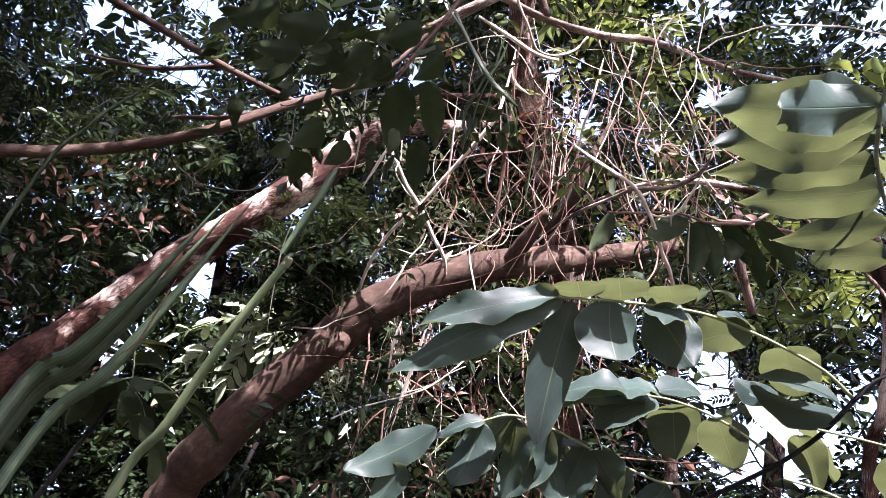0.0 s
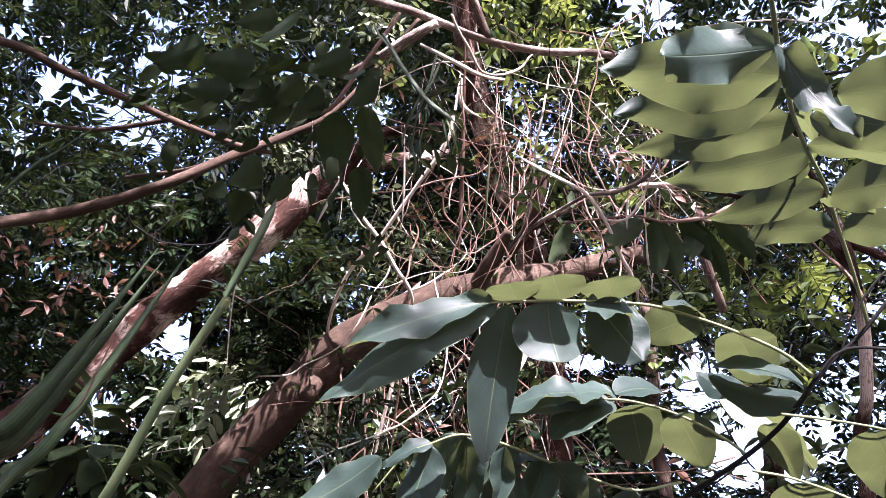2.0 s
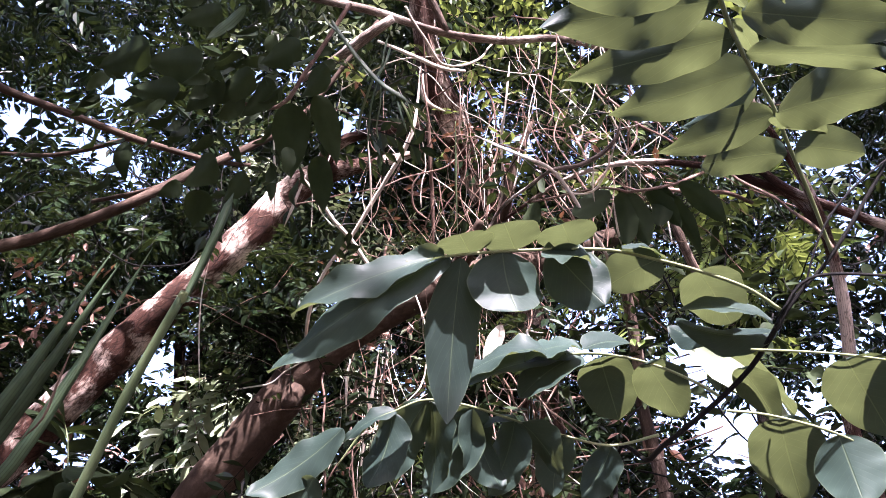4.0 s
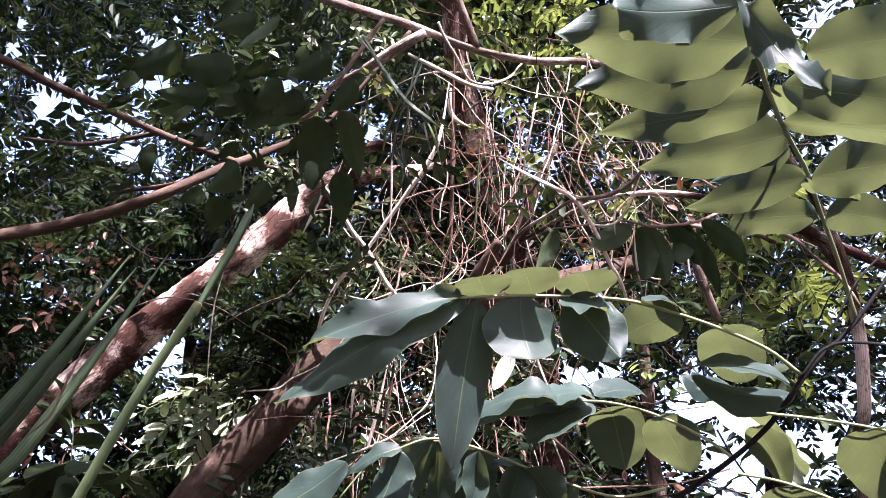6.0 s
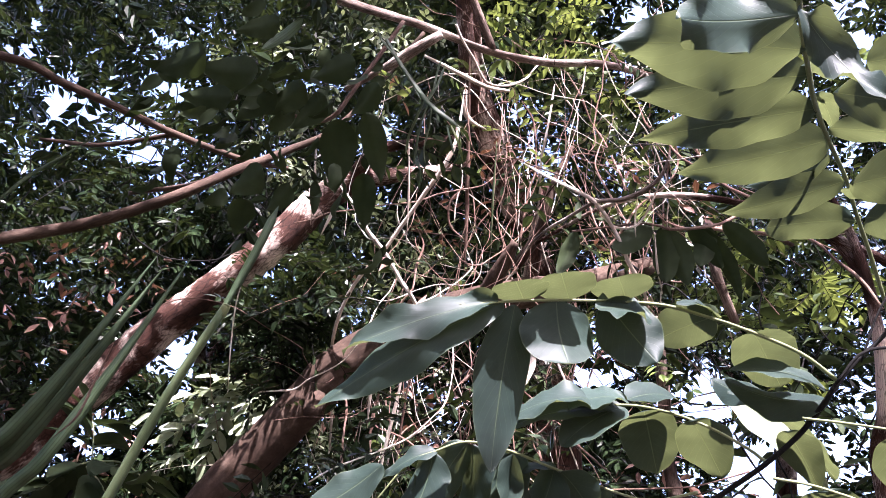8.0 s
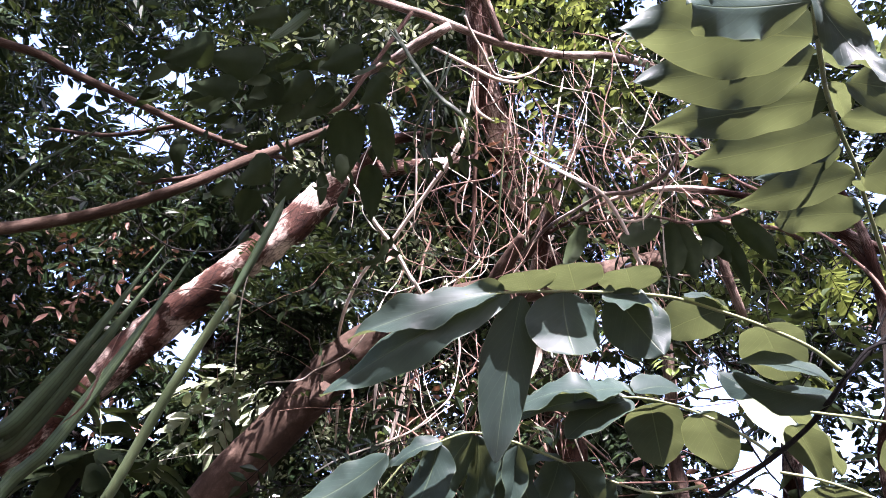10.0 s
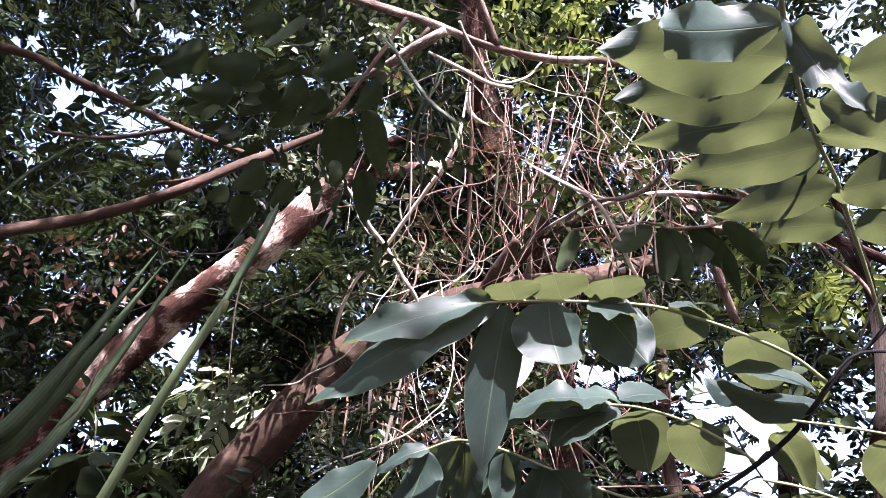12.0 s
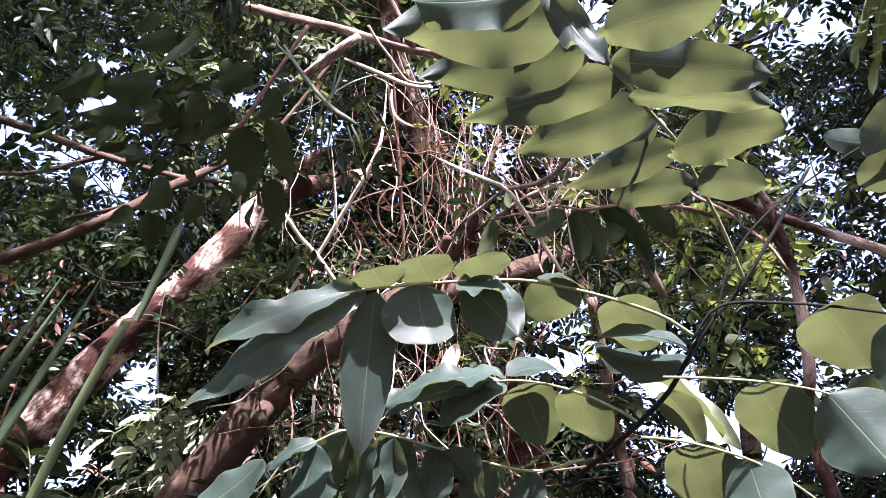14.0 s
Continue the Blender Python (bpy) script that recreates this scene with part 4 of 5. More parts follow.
leaf("leaflet", rachis_b, (0.185, 0.745, 1.808), (0.120, 0.742, 1.795), 0.051, -44, kind="ovate", fold=8, droop=0.14, wave=0.05)

# third leaf, dark, along the foot of the view
rachis_c = stalk([(0.274, 0.841, 1.738, 0.0019), (0.212, 0.815, 1.722, 0.0015), (0.153, 0.787, 1.729, 0.0015), (0.104, 0.766, 1.741, 0.0015), (0.056, 0.746, 1.753, 0.0015), (0.013, 0.731, 1.757, 0.0014), (-0.018, 0.726, 1.746, 0.0011), (-0.047, 0.724, 1.731, 0.0011), (-0.079, 0.735, 1.697, 0.0008)], shrub, STEM_PALE, "leaf_stalk")
leaf("leaflet", rachis_c, (-0.072, 0.724, 1.731), (-0.167, 0.738, 1.676), 0.043, 95, kind="ovate", fold=12, droop=0.1, wave=0.04)
leaf("leaflet", rachis_c, (-0.018, 0.726, 1.746), (-0.072, 0.733, 1.719), 0.023, -63, kind="tip", fold=12, droop=0.1, wave=0.04)
leaf("leaflet", rachis_c, (-0.022, 0.727, 1.745), (-0.050, 0.729, 1.672), 0.051, 114, kind="ovate", fold=12, droop=0.12, wave=0.04)
leaf("leaflet", rachis_c, (0.013, 0.732, 1.756), (-0.031, 0.757, 1.684), 0.054, 26, kind="ovate", fold=12, droop=0.1, wave=0.04)
leaf("leaflet", rachis_c, (0.018, 0.733, 1.755), (0.009, 0.778, 1.670), 0.048, 56, kind="tip", fold=12, droop=0.08, wave=0.04)
leaf("leaflet", rachis_c, (0.059, 0.747, 1.752), (0.003, 0.785, 1.677), 0.058, 80, kind="lance", fold=12, droop=0.12, wave=0.04)
leaf("leaflet", rachis_c, (0.062, 0.747, 1.752), (0.085, 0.796, 1.679), 0.056, -65, kind="ovate", fold=12, droop=0.1, wave=0.04)
leaf("leaflet", rachis_c, (0.107, 0.767, 1.740), (0.051, 0.791, 1.740), 0.024, -47, kind="lance", fold=12, droop=0.1, wave=0.04)
leaf("leaflet", rachis_c, (0.104, 0.766, 1.741), (0.071, 0.810, 1.677), 0.053, 73, kind="ovate", fold=12, droop=0.1, wave=0.04)
leaf("leaflet", rachis_c, (0.110, 0.767, 1.739), (0.149, 0.793, 1.684), 0.049, -7, kind="tip", fold=12, droop=0.1, wave=0.04)
leaf("leaflet", rachis_c, (0.153, 0.787, 1.729), (0.096, 0.811, 1.728), 0.018, -48, kind="lance", fold=12, droop=0.1, wave=0.04)
leaf("leaflet", rachis_c, (0.159, 0.787, 1.728), (0.141, 0.823, 1.674), 0.051, 2, kind="ovate", fold=12, droop=0.1, wave=0.04)
leaf("leaflet", rachis_c, (0.212, 0.815, 1.722), (0.175, 0.846, 1.676), 0.048, 91, kind="ovate", fold=12, droop=0.1, wave=0.04)
leaf("leaflet", rachis_c, (-0.102, 0.740, 1.690), (-0.133, 0.759, 1.645), 0.033, 60, kind="ovate", fold=12, droop=0.1, wave=0.04)

# the leaf that rises close past the eye
rachis_d = stalk([(0.447, 0.669, 1.858, 0.0020), (0.420, 0.623, 1.900, 0.0021), (0.385, 0.569, 1.927, 0.0020), (0.358, 0.526, 1.936, 0.0019), (0.312, 0.463, 1.922, 0.0019), (0.270, 0.402, 1.906, 0.0019), (0.230, 0.337, 1.877, 0.0018), (0.197, 0.283, 1.850, 0.0016), (0.166, 0.229, 1.822, 0.0014), (0.144, 0.189, 1.811, 0.0009)], shrub, STEM_PALE, "leaf_stalk")
leaf("leaflet", rachis_d, (0.383, 0.572, 1.921), (0.292, 0.569, 1.909), 0.042, 30, kind="ovate", fold=8, droop=0.05, wave=0.03)
leaf("leaflet", rachis_d, (0.359, 0.532, 1.937), (0.246, 0.553, 1.914), 0.043, 32, kind="tip", fold=10, droop=-0.05, wave=0.02)
leaf("leaflet", rachis_d, (0.317, 0.469, 1.931), (0.194, 0.509, 1.926), 0.055, 32, kind="tip", fold=10, droop=-0.05, wave=0.03)
leaf("leaflet", rachis_d, (0.276, 0.411, 1.910), (0.142, 0.440, 1.903), 0.046, 39, kind="tip", fold=12, droop=0.04, wave=0.04)
leaf("leaflet", rachis_d, (0.241, 0.355, 1.886), (0.109, 0.348, 1.860), 0.055, 35, kind="tip", fold=8, droop=0.05, wave=0.04)
leaf("leaflet", rachis_d, (0.214, 0.311, 1.861), (0.088, 0.295, 1.849), 0.060, 30, kind="tip", fold=10, droop=0.06, wave=0.05)
leaf("leaflet", rachis_d, (0.187, 0.266, 1.839), (0.107, 0.241, 1.804), 0.036, 60, kind="ovate", fold=12, droop=0.1, wave=0.06)
leaf("leaflet", rachis_d, (0.182, 0.258, 1.833), (0.204, 0.250, 1.755), 0.021, 92, kind="lance", fold=16, droop=-0.12, wave=0.09)
leaf("leaflet", rachis_d, (0.214, 0.270, 1.804), (0.265, 0.235, 1.782), 0.037, -44, kind="ovate", fold=10, droop=0.05, wave=0.04)
leaf("leaflet", rachis_d, (0.238, 0.335, 1.849), (0.348, 0.341, 1.833), 0.038, -39, kind="ovate", fold=8, droop=0.06, wave=0.04)
leaf("leaflet", rachis_d, (0.271, 0.399, 1.878), (0.366, 0.382, 1.842), 0.026, -17, kind="ovate", fold=12, droop=0.06, wave=0.03)
leaf("leaflet", rachis_d, (0.330, 0.482, 1.892), (0.433, 0.471, 1.903), 0.054, -29, kind="ovate", fold=10, droop=0.06, wave=0.04)
leaf("leaflet", rachis_d, (0.370, 0.537, 1.899), (0.440, 0.549, 1.894), 0.043, -27, kind="ovate", fold=8, droop=0.06)
leaf("leaflet", rachis_d, (0.333, 0.492, 1.896), (0.398, 0.530, 1.907), 0.031, -3, kind="ovate", fold=15)
leaf("leaflet", rachis_d, (0.264, 0.391, 1.904), (0.316, 0.458, 1.930), 0.018, 22, kind="ovate", fold=15)
leaf("leaflet", rachis_d, (0.234, 0.344, 1.885), (0.292, 0.406, 1.935), 0.017, 3, kind="ovate", fold=15)
leaf("leaflet", rachis_d, (0.332, 0.499, 1.941), (0.287, 0.578, 1.966), 0.030, 87, kind="tip", fold=12)

# side shoots on the right with single leaves
shoot = limb("shoot", [(0.369, 0.666, 1.793, 0.0016), (0.402, 0.647, 1.821, 0.0016), (0.471, 0.638, 1.812, 0.0015), (0.542, 0.626, 1.789, 0.0015), (0.599, 0.617, 1.763, 0.0011)], BARK_DARK, shrub, 0.01, 7, 0.1)
leaf("leaflet", shoot, (0.494, 0.631, 1.802), (0.569, 0.712, 1.766), 0.087, -8, kind="ovate", fold=8, droop=0.06, wave=0.02)
leaf("leaflet", shoot, (0.552, 0.622, 1.777), (0.546, 0.641, 1.693), 0.064, 62, kind="ovate", fold=8, droop=0.06)
shoot2 = stalk([(0.338, 0.686, 1.766, 0.0016), (0.384, 0.687, 1.761, 0.0014), (0.436, 0.681, 1.749, 0.0014), (0.492, 0.679, 1.731, 0.0011), (0.550, 0.686, 1.698, 0.0009)], shrub, STEM_PALE, "shoot")
leaf("leaflet", shoot2, (0.425, 0.682, 1.748), (0.495, 0.773, 1.697), 0.075, -9, kind="ovate", fold=8, droop=0.06)
leaf("leaflet", shoot2, (0.492, 0.679, 1.731), (0.508, 0.650, 1.647), 0.091, -110, kind="ovate", fold=14, droop=0.08, wave=0.04)
leaf("leaflet", shoot2, (0.503, 0.680, 1.727), (0.601, 0.709, 1.733), 0.034, -28, kind="ovate", fold=14)
shoot3 = stalk([(0.312, 0.724, 1.719, 0.0016), (0.350, 0.722, 1.711, 0.0014), (0.402, 0.721, 1.691, 0.0014), (0.440, 0.723, 1.668, 0.0011), (0.477, 0.730, 1.636, 0.0009)], shrub, STEM_PALE, "shoot")
leaf("leaflet", shoot3, (0.361, 0.724, 1.706), (0.402, 0.821, 1.649), 0.077, -2, kind="ovate", fold=8, droop=0.06)
leaf("leaflet", shoot3, (0.413, 0.724, 1.686), (0.411, 0.720, 1.619), 0.066, 32, kind="ovate", fold=8, droop=0.06)
leaf("leaflet", shoot3, (0.373, 0.798, 1.793), (0.429, 0.873, 1.749), 0.047, -2, kind="lance", fold=15)
# the pale skin paints sunlight on this leaflet
leaf("leaflet", shoot3, (0.472, 1.216, 2.021), (0.640, 1.265, 1.860), 0.066, 89, LEAF_SUNLIT, "lance", 12, 0.06, 0.02, "leaflet with sunlight put into its pale colour")
shoot4 = limb("shoot", [(0.399, 0.663, 1.815, 0.0010), (0.422, 0.643, 1.862, 0.0012), (0.454, 0.629, 1.899, 0.0012), (0.513, 0.622, 1.941, 0.0011), (0.603, 0.612, 1.988, 0.0009)], BARK_DARK, shrub, 0.01, 7, 0.1)
leaf("leaflet", shoot4, (0.640, 0.615, 1.946), (0.582, 0.614, 1.951), 0.052, 28, kind="ovate", fold=8, droop=0.05)
leaf("leaflet", shoot4, (0.636, 0.613, 1.986), (0.549, 0.592, 1.988), 0.034, 63, kind="ovate", fold=12, droop=0.06)
leaf("leaflet", shoot4, (0.604, 0.614, 1.969), (0.632, 0.559, 2.014), 0.043, -48, kind="ovate", fold=10, droop=0.06)

# ---- strap leaves on the left ----
def strap(name, pts, width, mat, parent, turn=0.0, crease=0.25, label=""):
    """A long strap leaf: a creased ribbon with thickness that narrows to its tip."""
    q = smooth_path([(*p[:3], 0) for p in pts], 0.03)
    v, f, uv = [], [], []
    n = len(q)
    for i in range(n):
        s = i / (n - 1)
        d = q[min(i + 1, n - 1), :3] - q[max(i - 1, 0), :3]
        d /= np.linalg.norm(d)
        up = np.array([math.sin(radians(turn + 20)), -math.cos(radians(turn + 20)), -0.55])
        x = np.cross(d, up)
        x /= np.linalg.norm(x)
        z = np.cross(x, d)
        w = width / 2 * min(1.0, 7.0 * (1 - s) + 0.05) * min(1.0, 0.7 + s)
        for u, h in ((-1, 0), (-0.5, 0.45), (0, 1), (0.5, 0.45), (1, 0), (0, 0.72)):
            v.append(tuple(q[i, :3] + x * (u * w) - z * (h * w * crease)))
            uv.append((u, s * 3))
    for i in range(n - 1):
        a, b = i * 6, i * 6 + 6
        for k in range(4):
            f.append((a + k, a + k + 1, b + k + 1, b + k))
        f += [(a + 4, a + 5, b + 5, b + 4), (a + 5, a, b, b + 5)]
    return mesh_ob(name, v, f, mat, parent, uv, label)


reed = thing("strap_leaf_plant", (-0.9, 0.75, 0), "tall plant with long pale green strap leaves", "plant")
strap("strap_leaf", [(-0.9, 0.75, 0.0), (-0.799, 1.156, 1.780), (-0.690, 1.114, 1.900), (-0.619, 1.080, 1.981), (-0.550, 1.046, 2.075), (-0.492, 1.027, 2.176)], 0.0312, BLADE, reed, 0, 0.14)
strap("strap_leaf", [(-0.9, 0.75, 0.0), (-0.810, 1.192, 1.756), (-0.699, 1.147, 1.882), (-0.632, 1.120, 1.966), (-0.557, 1.083, 2.063), (-0.489, 1.053, 2.167)], 0.0328, BLADE, reed, 20, 0.14)
strap("strap_leaf", [(-0.9, 0.75, 0.0), (-0.798, 1.250, 1.730), (-0.682, 1.217, 1.895), (-0.617, 1.195, 2.002), (-0.552, 1.168, 2.113), (-0.474, 1.134, 2.254)], 0.0246, BLADE, reed, -15, 0.14)
# this strap takes the dark broad-leaf skin in place of shade
strap("strap_leaf", [(-0.9, 0.77, 0.0), (-0.772, 0.920, 2.043), (-0.739, 0.967, 2.267), (-0.720, 1.054, 2.431), (-0.649, 1.124, 2.619)], 0.007, LEAF_BIG, reed, 10, 0.14)
cane = limb("cane", [(-0.62, 0.9, -0.05, 0.012), (-0.561, 1.102, 1.625, 0.0083), (-0.482, 1.047, 1.780, 0.0079), (-0.405, 0.986, 1.914, 0.0072), (-0.329, 0.932, 2.025, 0.0061)], STALK, reed, 0.03, 10, 0.04, "pale green jointed cane", 0.15)
strap("strap_leaf", [(-0.382, 1.087, 2.117), (-0.353, 1.068, 2.175), (-0.325, 1.047, 2.232), (-0.306, 1.038, 2.290)], 0.0150, BLADE, reed, 0, 0.14)
limb("joint", [(-0.333, 0.938, 2.016, 0.0061), (-0.330, 0.933, 2.022, 0.0067), (-0.326, 0.929, 2.028, 0.0054)], STEM_PALE, reed, 0.004, 10, 0.05)

# ---- air plant with strap leaves hanging from the limb ----
air = thing("air_plant", (-0.071, 0.980, 2.622), "grey-green air plant hanging from a limb", "plant")
strap("strap_leaf", [(-0.128, 0.965, 2.645), (-0.090, 0.971, 2.564), (-0.044, 0.984, 2.492), (-0.014, 0.983, 2.457), (0.017, 0.996, 2.438)], 0.0091, BLADE, air, 0, 0.3)
strap("strap_leaf", [(-0.128, 0.968, 2.640), (-0.103, 0.983, 2.600), (-0.074, 0.986, 2.542), (-0.057, 0.989, 2.502)], 0.0059, BLADE, air, 30, 0.3)
strap("strap_leaf", [(-0.052, 0.990, 2.501), (-0.068, 1.010, 2.470), (-0.082, 1.043, 2.457), (-0.087, 1.061, 2.431)], 0.0052, STALK, air, 0, 0.3)
strap("strap_leaf", [(-0.047, 0.991, 2.499), (-0.026, 0.986, 2.542), (-0.013, 0.993, 2.604)], 0.0052, BLADE, air, 0, 0.3)
strap("strap_leaf", [(-0.002, 0.992, 2.443), (0.011, 0.994, 2.405), (0.022, 1.018, 2.370)], 0.0052, LEAF_FRESH, air, 0, 0.3)
strap("strap_leaf", [(-0.009, 0.992, 2.443), (-0.002, 1.001, 2.412), (0.006, 1.018, 2.386)], 0.0052, BLADE, air, 20, 0.3)
strap("strap_leaf", [(-0.045, 1.007, 2.511), (-0.060, 1.031, 2.475), (-0.067, 1.061, 2.449), (-0.074, 1.091, 2.421)], 0.0046, BLADE, air, 10, 0.3)
strap("strap_leaf", [(-0.038, 0.993, 2.495), (-0.041, 1.016, 2.461), (-0.052, 1.046, 2.435), (-0.049, 1.070, 2.417)], 0.0039, STALK, air, 30, 0.3)
strap("strap_leaf", [(-0.049, 1.003, 2.517), (-0.034, 0.991, 2.535), (-0.028, 0.988, 2.575), (-0.018, 0.983, 2.617)], 0.0046, BLADE, air, 10, 0.3)
strap("strap_leaf", [(-0.102, 0.977, 2.591), (-0.118, 0.964, 2.611), (-0.136, 0.959, 2.635), (-0.146, 0.953, 2.663)], 0.0052, BLADE, air, 10, 0.3)
strap("strap_leaf", [(0.011, 1.003, 2.445), (0.017, 1.012, 2.414), (0.009, 1.029, 2.389)], 0.0046, LEAF_FRESH, air, 30, 0.3)

# ---- broad-leaved climber in the shade ----
climber = thing("climber", (-0.264, 1.128, 2.582), "climber with broad dark green leaves hanging in the shade", "climbing plant")
cstem = limb("stem", [(-0.111, 1.130, 2.900, 0.0053), (-0.199, 1.113, 2.676, 0.0048), (-0.264, 1.128, 2.582, 0.0047), (-0.361, 1.082, 2.578, 0.0046), (-0.464, 1.044, 2.635, 0.0046), (-0.635, 1.086, 2.716, 0.0036)], VINE_BROWN, climber, 0.02, 7, 0.1)
leaf("broad_leaf", climber, (-0.215, 1.038, 2.501), (-0.229, 1.142, 2.399), 0.076, 0, LEAF_BIG, "tip", 14, 0.06, 0.03)
leaf("broad_leaf", climber, (-0.165, 1.031, 2.511), (-0.138, 1.132, 2.415), 0.056, 0, LEAF_BIG, "tip", 14, 0.06, 0.03)
leaf("broad_leaf", climber, (-0.170, 1.096, 2.414), (-0.171, 1.184, 2.338), 0.051, 0, LEAF_BIG, "tip", 14, 0.06, 0.03)
leaf("broad_leaf", climber, (-0.187, 0.975, 2.594), (-0.277, 1.015, 2.588), 0.061, 60, LEAF_BIG, "tip", 14, 0.06, 0.03)
leaf("broad_leaf", climber, (-0.140, 1.000, 2.557), (-0.199, 1.055, 2.528), 0.054, 60, LEAF_BIG, "tip", 14, 0.06, 0.03)
leaf("broad_leaf", climber, (-0.472, 0.965, 2.609), (-0.588, 1.008, 2.599), 0.071, 60, LEAF_BIG, "tip", 14, 0.06, 0.03)
leaf("broad_leaf", climber, (-0.374, 0.988, 2.575), (-0.505, 1.003, 2.607), 0.073, 60, LEAF_BIG, "tip", 14, 0.06, 0.03)
leaf("broad_leaf", climber, (-0.342, 1.000, 2.557), (-0.427, 1.062, 2.519), 0.064, 60, LEAF_BIG, "tip", 14, 0.06, 0.03)
leaf("broad_leaf", climber, (-0.423, 1.015, 2.534), (-0.538, 1.034, 2.561), 0.056, 60, LEAF_BIG, "tip", 14, 0.06, 0.03)
leaf("broad_leaf", climber, (-0.282, 1.000, 2.557), (-0.371, 1.055, 2.528), 0.061, 60, LEAF_BIG, "tip", 14, 0.06, 0.03)
leaf("broad_leaf", climber, (-0.244, 1.012, 2.539), (-0.316, 1.071, 2.505), 0.059, 60, LEAF_BIG, "tip", 14, 0.06, 0.03)
leaf("broad_leaf", climber, (-0.331, 0.933, 2.656), (-0.427, 0.962, 2.666), 0.049, 60, LEAF_BIG, "tip", 14, 0.06, 0.03)
leaf("broad_leaf", climber, (-0.363, 1.091, 2.421), (-0.438, 1.142, 2.399), 0.064, 60, LEAF_BIG, "tip", 14, 0.06, 0.03)
leaf("broad_leaf", climber, (-0.309, 1.110, 2.394), (-0.366, 1.161, 2.372), 0.049, 60, LEAF_BIG, "tip", 14, 0.06, 0.03)
leaf("broad_leaf", climber, (-0.396, 1.125, 2.372), (-0.427, 1.189, 2.330), 0.054, 0, LEAF_BIG, "tip", 14, 0.06, 0.03)
leaf("broad_leaf", climber, (-0.303, 0.983, 2.726), (-0.390, 1.018, 2.673), 0.026, 57, BLADE, "lance", 10)
rng = np.random.RandomState(77)
for k in range(88):  # the rest of its leaves, scattered along the stem
    b = Vector((-0.40, 1.10, 2.60)) + Vector((rng.uniform(-0.26, 0.26), rng.normal() * 0.09, rng.normal() * 0.11))
    d = Vector((-0.45 + rng.normal() * 0.5, rng.normal() * 0.4, -0.7)).normalized()
    leaf("broad_leaf", climber, b, b + d * rng.uniform(0.045, 0.085), rng.uniform(0.02, 0.038), rng.uniform(-70, 70) + 180, LEAF_BIG, ("tip", "tip", "lance")[k % 3], 16, rng.uniform(0.02, 0.2), 0.05, along=8, across=4)

drooper = thing("climber", (0.486, 1.262, 2.418), "dark drooping leaves on a climber in the shade", "climbing plant")
limb("stem", [(0.879, 1.673, 2.776, 0.0048), (0.557, 1.265, 2.415, 0.0036), (0.462, 1.270, 2.408, 0.0036), (0.414, 1.262, 2.418, 0.0024), (0.278, 1.370, 2.473, 0.0026)], VINE_BROWN, drooper, 0.02, 6, 0.1)
leaf("broad_leaf", drooper, (0.426, 1.266, 2.413), (0.335, 1.261, 2.349), 0.052, 85, LEAF_BIG, "ovate", 12)
leaf("broad_leaf", drooper, (0.459, 1.270, 2.408), (0.490, 1.302, 2.288), 0.057, -5, LEAF_BIG, "lance", 14)
leaf("broad_leaf", drooper, (0.503, 1.270, 2.408), (0.560, 1.282, 2.317), 0.047, -15, LEAF_BIG, "lance", 14)
leaf("broad_leaf", drooper, (0.450, 1.270, 2.408), (0.449, 1.312, 2.302), 0.059, 28, LEAF_BIG, "ovate", 14)
leaf("broad_leaf", drooper, (0.527, 1.266, 2.413), (0.601, 1.318, 2.264), 0.045, 4, LEAF_BIG, "lance", 16)
leaf("broad_leaf", drooper, (0.584, 1.282, 2.432), (0.654, 1.279, 2.322), 0.052, -34, LEAF_BIG, "ovate", 12)
leaf("broad_leaf", drooper, (0.285, 1.369, 2.474), (0.240, 1.390, 2.371), 0.043, 82, LEAF_BIG, "ovate", 12)
leaf("broad_leaf", drooper, (0.545, 1.266, 2.413), (0.514, 1.279, 2.322), 0.047, 87, LEAF_BIG, "ovate", 12)

# ---- sapling sprays lower on the left: sunlight and shade put into the colours ----
lit = thing("sapling", (-0.95, 2.75, 0), "sapling with feathered leaves, sunlight put into their pale colour", "sapling")
limb("stem", [(-0.95, 2.75, -0.05, 0.012), (-0.96, 2.8, 1.3, 0.01), (-0.778, 3.001, 2.327, 0.0090), (-0.759, 2.845, 2.504, 0.0078), (-0.753, 2.707, 2.672, 0.0056)], BARK_DARK, lit, 0.03, 7, 0.08)
rng = np.random.RandomState(31)
def feather(parent, base, tip, pairs, ln, wd, mat, rng, droop=0.12, lean=0.0):
    b, t = Vector(base), Vector(tip)
    mid = (b + t) / 2 + Vector((0, 0, droop * (t - b).length))
    r = limb("leaf_stalk", [(*b, 0.002), (*mid, 0.0018), (*t, 0.001)], STEM_PALE, parent, 0.02, 5, 0.05)
    ax = (t - b).normalized()
    side = ax.cross(Vector((0, 0, 1))).normalized()
    for i in range(2 * pairs + 1):
        s = (i // 2 + 1) / (pairs + 0.6)
        k = 0 if i == 2 * pairs else (1 if i % 2 else -1)
        p = b * (1 - s) ** 2 + mid * 2 * s * (1 - s) + t * s * s if k else t
        d = (side * k * 0.9 + ax * (0.6 if k else 1.0) + Vector((rng.normal() * 0.15, rng.normal() * 0.15, -0.3 + rng.normal() * 0.2))).normalized()
        up = (Vector((0, 0, 1)) - d * d.z).normalized()
        face = Vector((0.1, -lean, 1.0)) - d * Vector((0.1, -lean, 1.0)).dot(d)
        tilt = math.degrees(math.atan2(up.cross(face).dot(d), up.dot(face)))
        leaf("leaflet", r, p, p + d * ln * rng.uniform(0.8, 1.15), wd * rng.uniform(0.85, 1.15), tilt + rng.normal() * 20, mat, "ovate", 10, along=7, across=2)
    return r


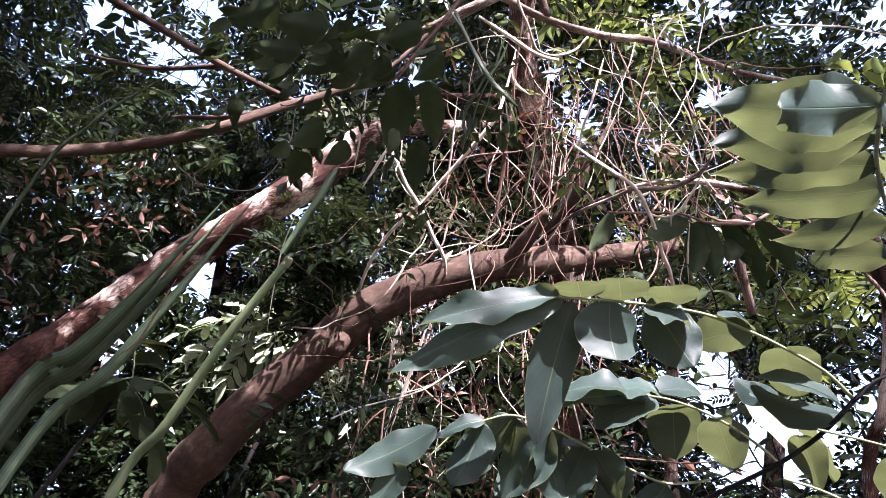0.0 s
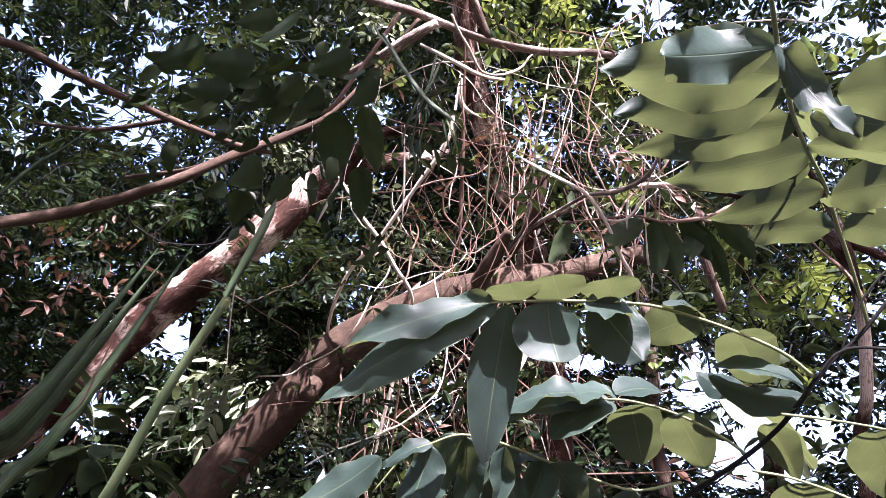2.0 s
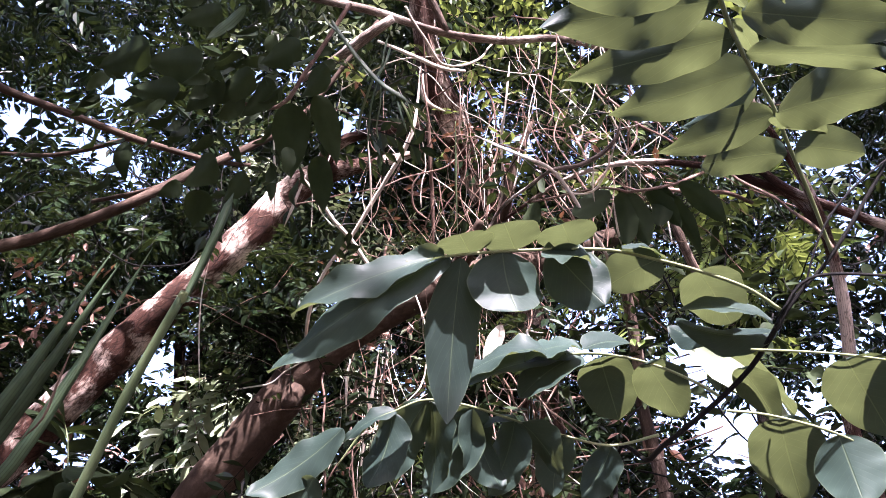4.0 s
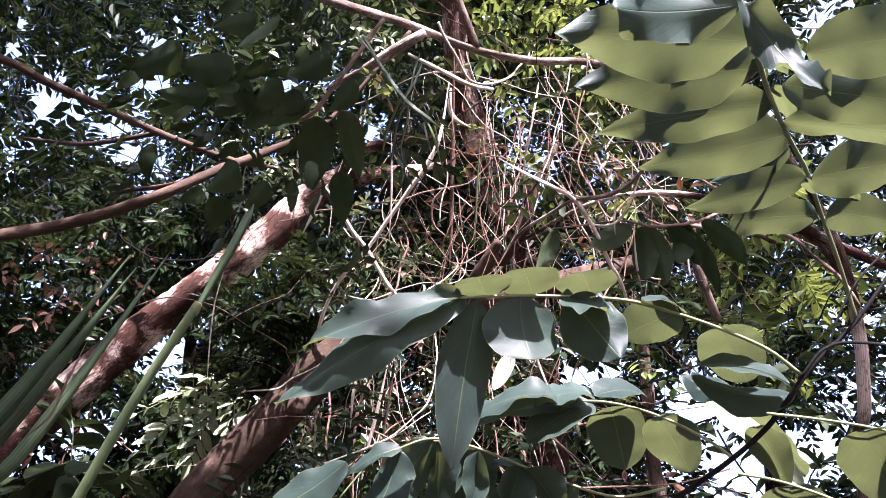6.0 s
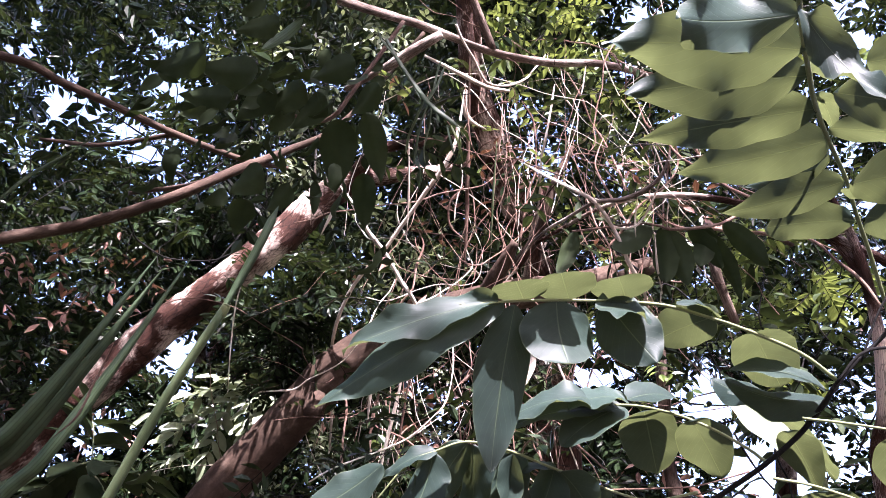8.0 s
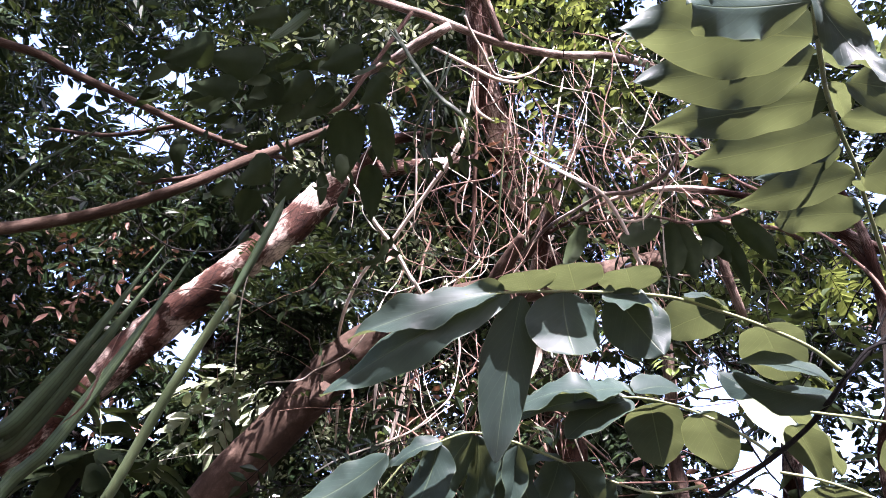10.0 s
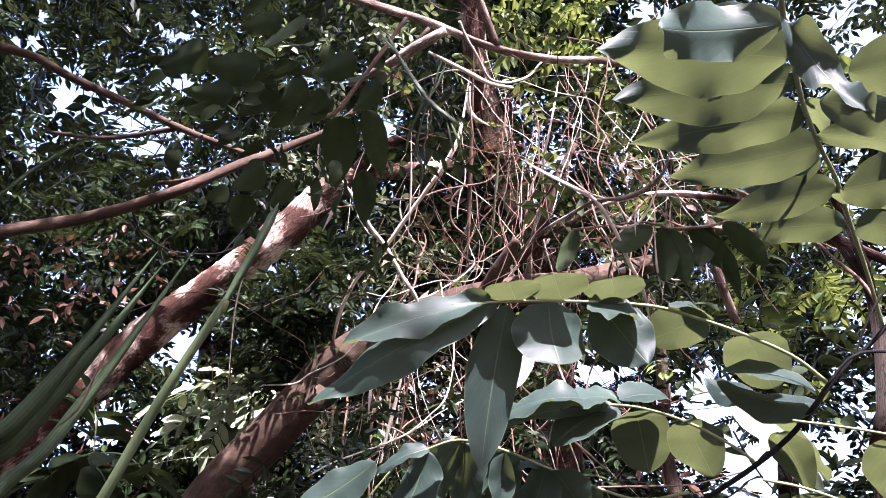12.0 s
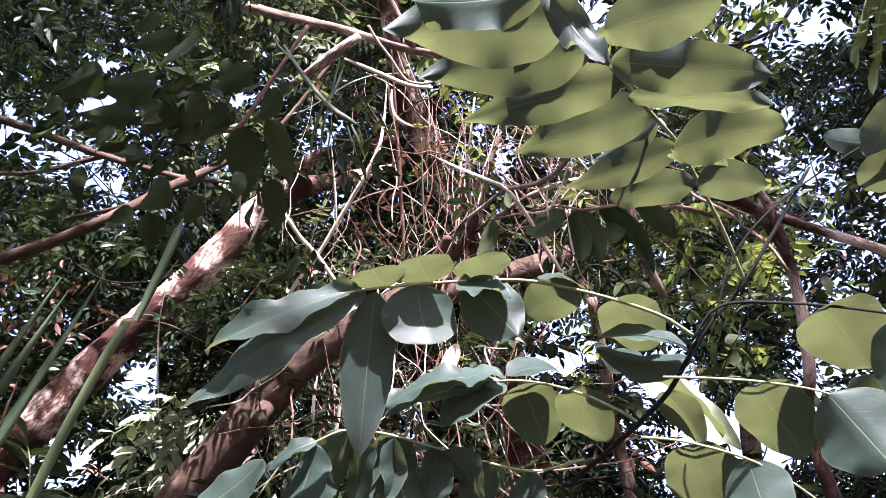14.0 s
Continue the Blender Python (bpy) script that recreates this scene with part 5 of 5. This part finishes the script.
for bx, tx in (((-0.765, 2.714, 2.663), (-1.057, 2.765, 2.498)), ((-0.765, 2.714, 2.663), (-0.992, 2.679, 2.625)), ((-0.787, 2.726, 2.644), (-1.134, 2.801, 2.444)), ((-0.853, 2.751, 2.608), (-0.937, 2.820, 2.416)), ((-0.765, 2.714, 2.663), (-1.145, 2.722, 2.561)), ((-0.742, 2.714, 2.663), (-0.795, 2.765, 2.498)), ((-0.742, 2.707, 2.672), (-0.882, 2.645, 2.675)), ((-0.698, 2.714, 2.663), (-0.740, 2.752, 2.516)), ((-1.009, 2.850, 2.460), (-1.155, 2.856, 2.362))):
    feather(lit, bx, tx, 5, 0.088, 0.032, LEAF_SUNLIT, rng, 0.1, 2.4)
# shade is painted here: feathered leaves in the dark broad-leaf skin
dark = thing("sapling", (-0.95, 1.4, 0), "sapling with feathered leaves, shade put into their dark colour", "sapling")
limb("stem", [(-0.95, 1.4, -0.05, 0.01), (-0.98, 1.45, 1.2, 0.008), (-0.904, 1.780, 1.990, 0.0054), (-0.850, 1.735, 2.057, 0.0040)], BARK_DARK, dark, 0.03, 7, 0.08)
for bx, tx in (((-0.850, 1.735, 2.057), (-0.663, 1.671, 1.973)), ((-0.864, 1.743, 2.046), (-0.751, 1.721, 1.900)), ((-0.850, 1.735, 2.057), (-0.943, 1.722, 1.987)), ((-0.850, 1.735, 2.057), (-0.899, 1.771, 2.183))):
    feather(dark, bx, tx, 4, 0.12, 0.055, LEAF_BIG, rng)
# full sun on this leaf is painted with the palest vine colour
white_leaf = leaf("dry_leaf", None, (0.170, 1.364, 2.161), (0.129, 1.387, 2.090), 0.034, 57, VINE_SUNLIT, "ovate", 14)
tagged(white_leaf, "leaf caught among the vines, sunlight put into its white colour", "leaf")

# ---- fresh twig high on the right ----
high = limb("branch", [(0.533, 0.862, 2.484, 0.0015), (0.557, 0.867, 2.475, 0.0025), (0.620, 0.877, 2.456, 0.0030), (0.710, 0.887, 2.471, 0.0030), (0.804, 0.895, 2.525, 0.0036), (0.916, 0.900, 2.674, 0.0044), (1.276, 0.970, 3.178, 0.0069)], BARK_DARK, right_tree, 0.02, 7, 0.12)
rng = np.random.RandomState(91)
for k in range(26):
    s = rng.uniform(0, 1)
    p = Vector((0.547, 0.865, 2.478)).lerp(Vector((0.788, 0.896, 2.507)), s) + Vector((rng.normal() * 0.012, rng.normal() * 0.02, rng.normal() * 0.02))
    d = Vector((rng.normal(), rng.normal() * 0.6, rng.normal() * 0.7)).normalized()
    leaf("leaf", high, p, p + d * rng.uniform(0.025, 0.05), rng.uniform(0.014, 0.024), rng.uniform(-60, 60), LEAF_FRESH, "ovate", 12, 0.1, along=8, across=2)
for bx, tx in (((1.100, 0.928, 2.710), (0.979, 0.961, 2.523)), ((1.116, 0.935, 2.699), (1.013, 0.986, 2.484)), ((1.129, 0.922, 2.717), (1.092, 0.977, 2.546))):
    feather(high, bx, tx, 6, 0.055, 0.022, LEAF_FRESH, rng, 0.1)

# ---- dark twigs with small leaves against the sky on the right ----
rng = np.random.RandomState(97)
for k in range(30):
    p = Vector((0.839, 2.103, 2.495)) + Vector((rng.uniform(-0.45, 0.5), rng.normal() * 0.2, rng.uniform(-0.5, 0.25)))
    d = Vector((rng.normal(), rng.normal() * 0.4, rng.normal() * 0.8)).normalized()
    pts = []
    for i in range(7):
        pts.append((*p, 0.0032 * (1 - 0.11 * i)))
        p = p + d * 0.075
        d = (d + Vector((rng.normal(), rng.normal(), rng.normal())) * 0.28).normalized()
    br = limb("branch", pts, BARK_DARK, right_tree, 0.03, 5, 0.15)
    for q in pts[1:]:
        e = Vector((rng.normal(), rng.normal() * 0.5, rng.normal() * 0.6 - 0.5)).normalized()
        leaf("leaf", br, Vector(q[:3]), Vector(q[:3]) + e * rng.uniform(0.05, 0.1), rng.uniform(0.025, 0.045), rng.uniform(-60, 60), LEAF_BIG, ("ovate", "tip")[k % 2], 14, 0.1, along=6, across=2)
